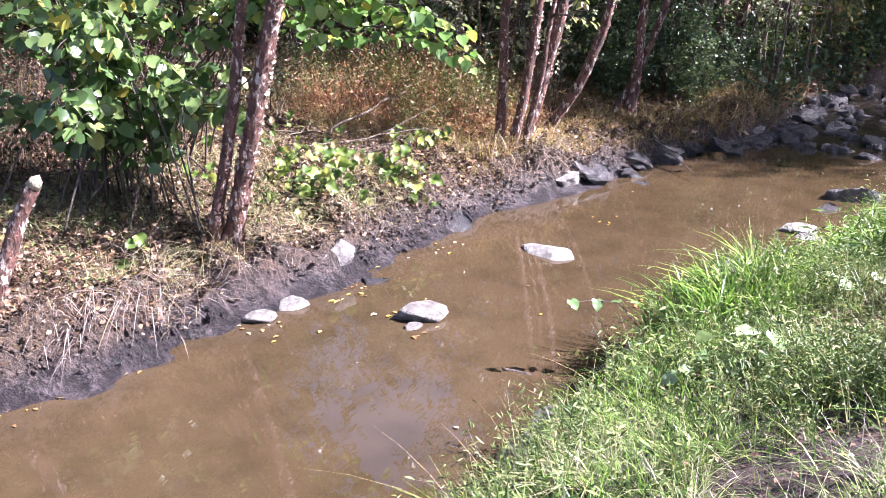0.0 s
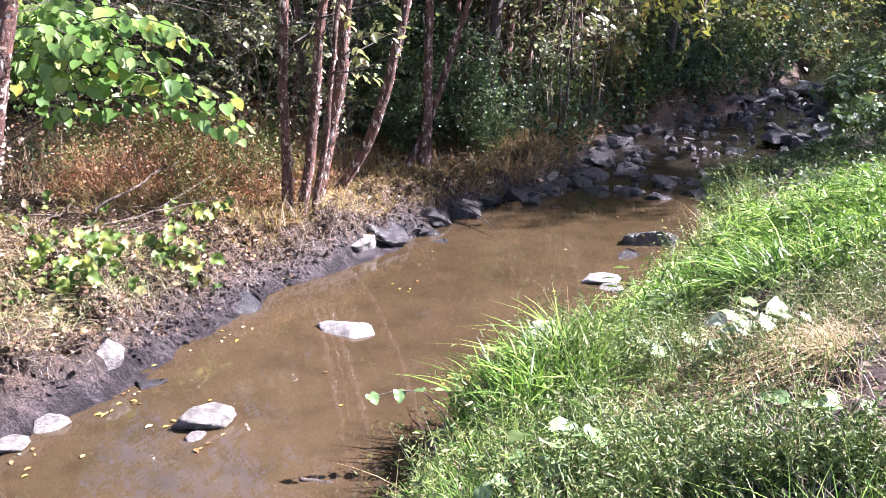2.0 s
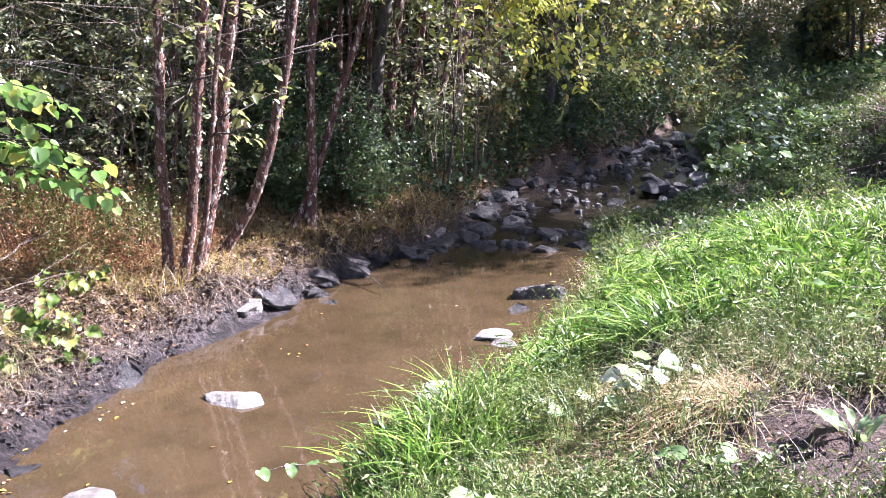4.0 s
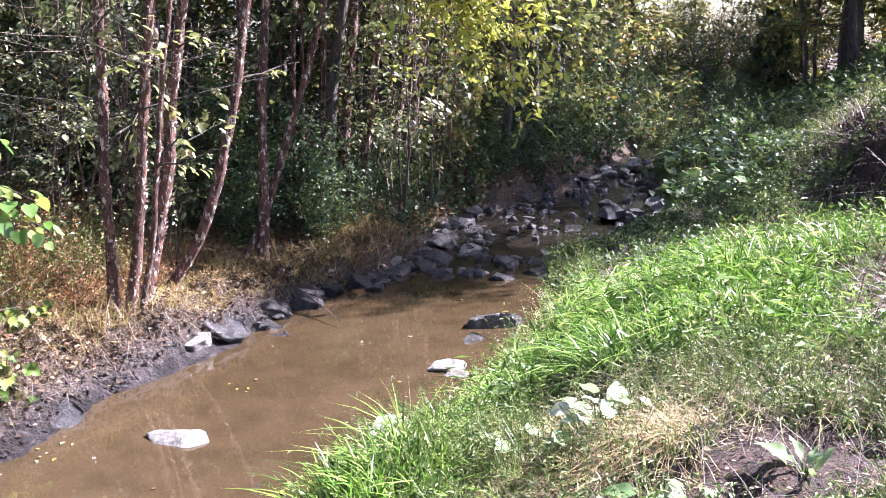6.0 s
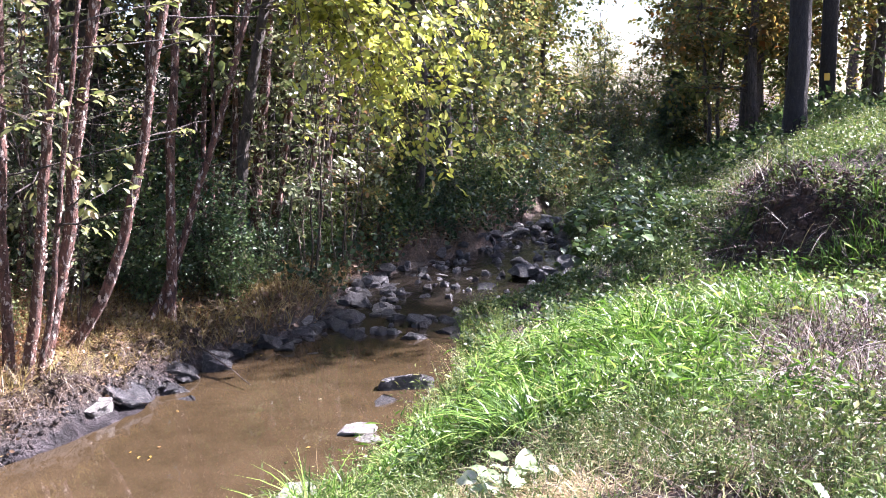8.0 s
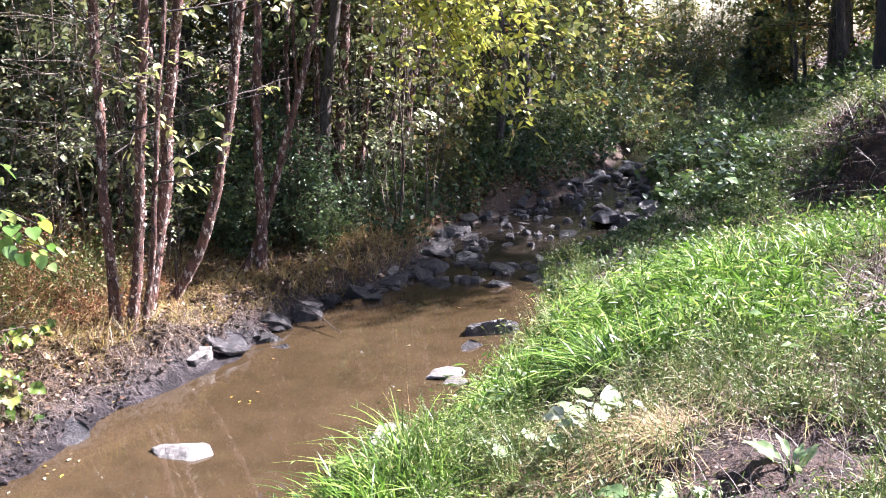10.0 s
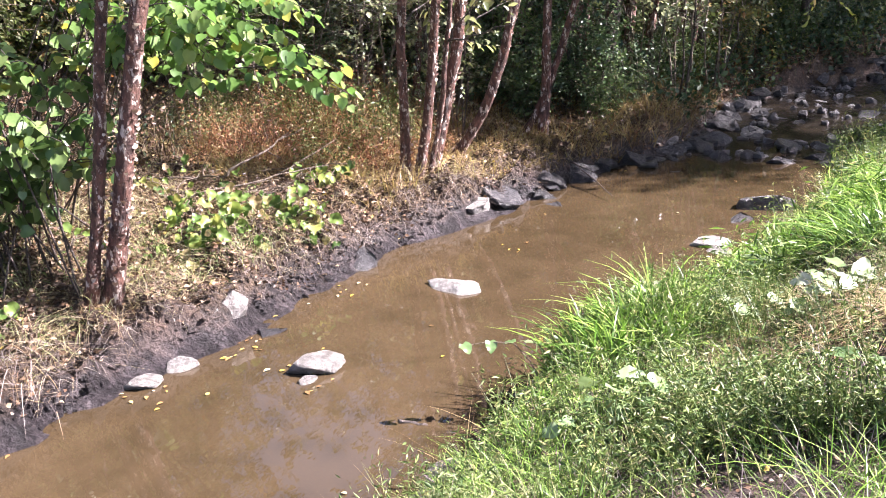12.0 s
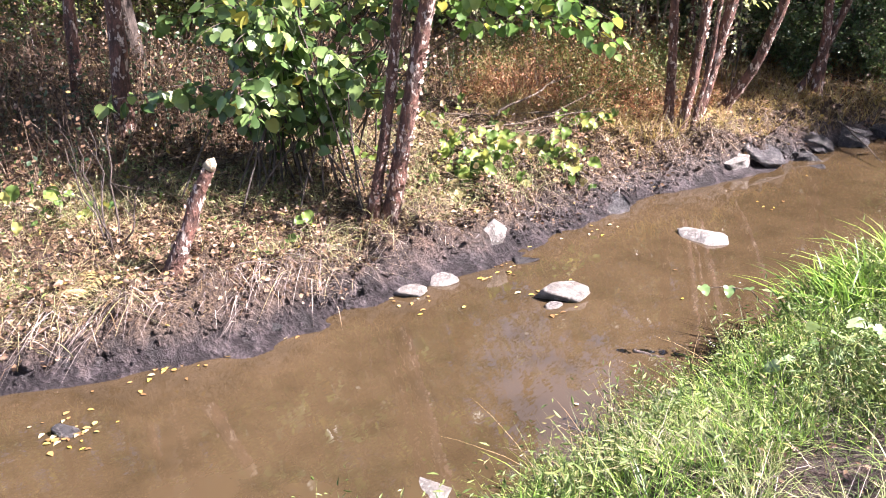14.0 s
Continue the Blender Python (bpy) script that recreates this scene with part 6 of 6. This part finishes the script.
cover("weeds", "low green weeds on the near bank", m_weed, *points(18000, -5, 9, -8, 2.9, lambda x, y: trodden(x, y) & patchy(x, y, 1.3, 48, 0.42)), weeds_at, tall=0.10, size=0.035, per=6, wide=0.5)
scarp = lambda x, y: bare(x, y) & (y < 13)
cover("dry_grass", "dead brown stems over the bare slope", m_dead, *points(9000, 1.5, 6.0, 6.5, 13.0, scarp), grass_at, tall=0.30, width=0.008, lean=2.4, bend=0.5)
cover("dry_grass", "pale broken stalks over the bare slope", m_root, *points(2600, 1.5, 6.0, 6.5, 13.0, scarp), grass_at, tall=0.36, width=0.009, lean=2.6, bend=0.5, seg=4)
cover("dry_grass", "upright pale dead stalks on the bare slope", m_bleached, *points(700, 1.5, 6.0, 6.5, 13.0, lambda x, y: scarp(x, y) & patchy(x, y, 1.8, 57, 0.4)), grass_at, tall=0.40, width=0.009, lean=1.1, bend=0.4, seg=4)

# wooded bank: litter, straw and the rusty grass behind
bank = lambda x, y: (d_left(x, y) > 0.12) & (d_left(x, y) < 5.5)
cover("leaf_litter", "fallen brown and tan leaves over the bank", m_litter, *points(110000, -9.5, -0.5, 0.2, 10.5, lambda x, y: bank(x, y) & (rng.random(len(x)) < smooth(0.05, 0.6, d_left(x, y)))), litter_at, size=0.036)
cover("leaf_litter", "crumpled dead leaves and crumbs thick on the bank", m_litter, *points(27000, -7.0, -1.6, 0.2, 6.5, lambda x, y: (d_left(x, y) > 0.12) & (d_left(x, y) < 2.4)), litter_at, size=0.038, tilt=1.0, template=CURL, faces=LEAF_F)
cover("weeds", "green sprigs through the leaf litter", m_weed, *points(2600, -6.5, -1.6, 0.3, 7.0, lambda x, y: (d_left(x, y) > 0.25) & (d_left(x, y) < 2.2) & patchy(x, y, 1.9, 81, 0.55)), weeds_at, tall=0.14, size=0.035, per=5, wide=0.5, lean=1.2)
cover("dry_grass", "tufts of straw through the leaf litter", m_bleached, *points(42000, -6.5, -1.6, 0.3, 7.0, lambda x, y: (d_left(x, y) > 0.15) & (d_left(x, y) < 2.2) & patchy(x, y, 2.7, 82, 0.48)), grass_at, tall=0.17, width=0.0034, lean=1.6, bend=0.9, tufted=0.5)
cover("dead_stems", "dark dead stems among the leaf litter", m_dead, *points(26000, -6.5, -1.6, 0.3, 7.0, lambda x, y: (d_left(x, y) > 0.12) & (d_left(x, y) < 3.0)), grass_at, tall=0.17, width=0.0036, lean=1.8, bend=0.6)
cover("grass", "yellow-green grass tufts on the wooded bank", m_pale_grass, *points(26000, -6.0, -2.4, 0.2, 5.0, lambda x, y: (d_left(x, y) > 0.2) & (d_left(x, y) < 1.9) & patchy(x, y, 2.2, 83, 0.55)), grass_at, tall=0.17, width=0.0045, lean=1.3, bend=0.9, tufted=0.5)
cover("dry_grass", "pale straw and dead stems on the bank", m_straw, *points(60000, -8.0, -1.0, 0.2, 9.5, lambda x, y: bank(x, y) & patchy(x, y, 1.7, 41, 0.30)), grass_at, tall=0.13, width=0.004, lean=1.6)
gold = lambda x, y: (d_left(x, y) > 0.20 - 0.10 * smooth(6.5, 8.0, y)) & (d_left(x, y) < 2.6) & (y > 5.6 + 0.8 * vnoise(x, y, 1.5, 27)) & (y < 11)
cover("dry_grass", "golden dry grass round the birch clump", m_gold, *points(56000, -6, -0.4, 4.8, 11, gold), grass_at, tall=0.20, width=0.006, lean=1.2, tufted=0.5)
def mound(x, y):
    """How high the dry growth stands: a rounded heap behind the bank."""
    d = ((x + 4.15) / 1.45) ** 2 + ((y - 7.45) / 1.35) ** 2
    return 0.07 + 0.60 * np.clip(1 - d, 0, 1) ** 1.25 * (0.45 + 1.1 * vnoise(x, y, 2.6, 56))


rust = lambda x, y: ((x + 4.15) / 1.5) ** 2 + ((y - 7.35) / 1.35) ** 2 < 0.65 + 0.7 * vnoise(x, y, 2.0, 55)
rusty = lambda x, y: rust(x, y) & (vnoise(x, y, 1.7, 58) + 0.22 * (x + 4.15) > 0.36)
olive = lambda x, y: rust(x, y) & (vnoise(x, y, 1.7, 58) + 0.22 * (x + 4.15) < 0.52)
cover("rust_grass", "rusty seed heads over the dry mound", m_rust, *points(15000, -6.5, -2.6, 5.4, 8.8, lambda x, y: rusty(x, y) & patchy(x, y, 5.0, 61, 0.32)), weeds_at, tall=mound, size=0.028, per=7, wide=0.6, lean=1.2)
cover("weeds", "dull olive weeds over the dry mound", m_weed, *points(9000, -6.5, -2.6, 5.4, 8.8, olive), weeds_at, tall=mound, size=0.036, per=8, wide=0.5, lean=1.0)
cover("dry_grass", "pale stalks through the rusty mound", m_straw, *points(2500, -6.5, -2.6, 5.4, 8.8, rust), grass_at, tall=mound, width=0.003, lean=1.4, bend=0.5)
cover("rust_grass", "mound of rusty brown dry grass", m_rust, *points(9000, -6.5, -2.6, 5.4, 8.8, rust), grass_at, tall=mound, width=0.004, lean=1.8, bend=0.8, tufted=0.5)
cover("dry_grass", "golden seed heads over the dry mound", m_gold, *points(3500, -6.5, -2.6, 5.4, 8.8, lambda x, y: rust(x, y) & patchy(x, y, 2.2, 60, 0.42)), weeds_at, tall=lambda x, y: 0.9 * mound(x, y), size=0.03, per=7, wide=0.6, lean=1.3)
cover("dead_stems", "dark dead stems inside the dry mound", m_dead, *points(8000, -6.5, -2.6, 5.4, 8.8, rust), grass_at, tall=lambda x, y: 0.85 * mound(x, y), width=0.006, lean=1.0, bend=0.5)
pile = lambda x, y: ((x - 2.35) / 0.62) ** 2 + ((y - 4.75) / 1.0) ** 2 < 0.6 + 0.8 * vnoise(x, y, 3, 93)
cover("dry_grass", "heap of pale dead stalks beside the slope", m_root, *points(3600, 1.2, 3.2, 3.3, 6.2, pile), grass_at, tall=0.42, width=0.006, lean=2.0, bend=0.7, seg=4)
cover("dead_stems", "brown broken stems heaped beside the slope", m_dead, *points(9000, 1.2, 3.2, 3.3, 6.2, pile), grass_at, tall=0.34, width=0.007, lean=1.6, bend=0.6)
cover("leaf_litter", "dead leaves caught in the heap of stalks", m_litter, *points(1500, 1.2, 3.2, 3.3, 6.2, pile), litter_at, size=0.04, lift=0.08, tilt=0.9)
mudroots = lambda x, y: (d_left(x, y) > 0.03) & (d_left(x, y) < 0.42)
cover("root_hair", "grey dead roots and stems hanging on the mud", m_root, *points(16000, -5.2, -1.6, 0.2, 8.2, lambda x, y: mudroots(x, y) & patchy(x, y, 3.0, 66, 0.40)), grass_at, tall=0.085, width=0.004, lean=2.0, bend=0.8)
cover("dead_stems", "dark dead stems down the muddy bank", m_dead, *points(15000, -5.2, -1.6, 0.2, 8.4, lambda x, y: (d_left(x, y) > 0.04) & (d_left(x, y) < 0.6)), grass_at, tall=0.11, width=0.005, lean=2.0, bend=0.7)


def hanging_at(x, y, tall=0.25, width=0.005):
    """Dead roots and grass that droop down the bank towards the water."""
    n = len(x)
    le = np.stack([rng.uniform(0.3, 1.3, n), rng.normal(-0.3, 0.85, n)], -1)
    return blades(on_ground(x, y, 0.0), le, tall * rng.uniform(0.3, 1.2, n), width * rng.uniform(0.6, 1.3, n), 1.15, 5)


lip = lambda x, y: (d_left(x, y) > 0.05) & (d_left(x, y) < 0.5) & patchy(x, y, 2.2, 67, 0.28)
cover("root_hair", "dead roots and grass drooping down the mud bank", m_root, *points(30000, -5.2, -1.6, 0.2, 8.2, lip), hanging_at, tall=0.07, width=0.003)
near_lip = lambda x, y: (d_left(x, y) > 0.13) & (d_left(x, y) < 0.42) & (y < 3.2) & patchy(x, y, 3.5, 68, 0.4)
cover("dry_grass", "thick dead grass draped down the near bank", m_straw, *points(3000, -5.4, -2.6, 0.2, 3.3, near_lip), hanging_at, tall=0.10, width=0.0045)
cover("root_hair", "grey roots draped down the near bank", m_root, *points(9000, -5.4, -2.6, 0.2, 3.3, near_lip), hanging_at, tall=0.115, width=0.005)
cover("leaf_litter", "scattered leaves and crumbs on the mud", m_litter, *points(60000, -5.2, -0.5, 0.2, 10.5, lambda x, y: (d_left(x, y) > 0.02) & (d_left(x, y) < 0.5) & (rng.random(len(x)) < 0.30 + d_left(x, y) * 1.7)), litter_at, size=0.034, tilt=0.8)
under = lambda x, y: (d_left(x, y) > 1.5 + 0.8 * vnoise(x, y, 1.2, 71)) & (x < -4.5)
cover("undergrowth", "shaded tangle of dead stems and brown leaves", m_litter, *points(3600, -10, -4.3, 0.0, 6.5, under), weeds_at, tall=0.55, size=0.04, per=6)
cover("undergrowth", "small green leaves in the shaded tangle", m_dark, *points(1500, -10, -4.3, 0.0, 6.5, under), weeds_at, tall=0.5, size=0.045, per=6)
cover("undergrowth", "bare dead stems in the undergrowth", m_dead, *points(9000, -10, -4.0, 0.0, 7.5, under), grass_at, tall=0.6, width=0.006, lean=1.4, bend=0.3)
tufts = lambda x, y: (d_left(x, y) > 0.25) & (d_left(x, y) < 0.8) & patchy(x, y, 2.6, 88, 0.55)
cover("dry_grass", "pale dead grass drooping over the mud lip", m_straw, *points(20000, -5.2, -2.0, 0.2, 7.5, tufts), hanging_at, tall=0.09, width=0.0022)
far_bank = lambda x, y: (d_left(x, y) > 0.1) & (d_left(x, y) < 3)
cover("dry_grass", "dull dry grass under the trees by the riffle", m_rust, *points(22000, -5, 1.5, 8.4, 16, far_bank), grass_at, tall=0.2, width=0.007, lean=1.2)
brink = lambda x, y: (d_left(x, y) > 0.05) & (d_left(x, y) < 1.3)
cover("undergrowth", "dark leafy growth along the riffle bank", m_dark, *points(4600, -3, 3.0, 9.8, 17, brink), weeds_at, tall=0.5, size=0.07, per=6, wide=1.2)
cover("undergrowth", "ferny green growth along the riffle bank", m_slope, *points(1500, -3, 3.0, 10.4, 16, lambda x, y: brink(x, y) & patchy(x, y, 1.4, 73, 0.5)), weeds_at, tall=0.55, size=0.06, per=7, wide=0.7)
cover("undergrowth", "backlit yellow-green growth along the riffle bank", m_far, *points(2200, -3, 4.5, 11.5, 21, lambda x, y: brink(x, y) & patchy(x, y, 1.1, 74, 0.4)), weeds_at, tall=0.65, size=0.07, per=7, wide=1.0)
cover("weeds", "weeds clinging to the bare cut", m_slope, *points(9000, 1.5, 6.0, 6.3, 13.0, lambda x, y: scarp(x, y) & patchy(x, y, 2.4, 53, 0.46)), weeds_at, tall=0.2, size=0.05, per=6, wide=0.8)
cy_ = rng.uniform(6.7, 12.8, 2600)
cx_ = hill_foot(cy_) + rng.uniform(0.45, 1.45, 2600)
crumbs("earth_clods", "clods of red-brown earth on the bare cut", m_earth, cx_, cy_, height(cx_, cy_), rng.uniform(0.04, 0.16, 2600) * rng.random(2600) ** 0.7 + 0.02, 35, "earth")
cover("leaf_litter", "brown leaf litter under the trees", m_litter, *points(24000, -6, 2.0, 8.4, 17, far_bank), litter_at, size=0.07)

# leaves afloat, thickest along the muddy edge
fx, fy = points(1500, -5, 0.5, 0.6, 9, lambda x, y: (d_left(x, y) < -0.02) & (d_right(x, y) < -0.1) & (rng.random(len(x)) < 0.02 + 0.55 * np.exp(d_left(x, y) / 0.10)))
for cx, cy, cr, cn in [(-3.34, 1.24, 0.13, 46), (-2.24, 3.66, 0.2, 16), (-3.45, 1.95, 0.22, 34), (-2.72, 3.9, 0.16, 14), (-1.1, 4.5, 0.1, 6), (-2.9, 3.2, 0.15, 12), (-1.68, 5.95, 0.1, 5), (-2.6, 4.9, 0.1, 6)]:
    fx, fy = np.r_[fx, cx + rng.normal(0, cr * 0.6, cn)], np.r_[fy, cy + rng.normal(0, cr * 0.6, cn)]
fp = np.stack([fx, fy, np.full(len(fx), 0.006)], -1)
ob = new("floating_leaves", mesh_from("floating_leaves", *leaves(fp, rng.normal(0, 1, (len(fx), 3)) * (1, 1, 0.02), rng.normal(0, 0.08, (len(fx), 3)) + (0, 0, 1), rng.uniform(0.018, 0.048, len(fx))), (m_float,)))
tagged(ob, "yellow and orange fallen leaves afloat on the water", "leaves", kind="stuff")
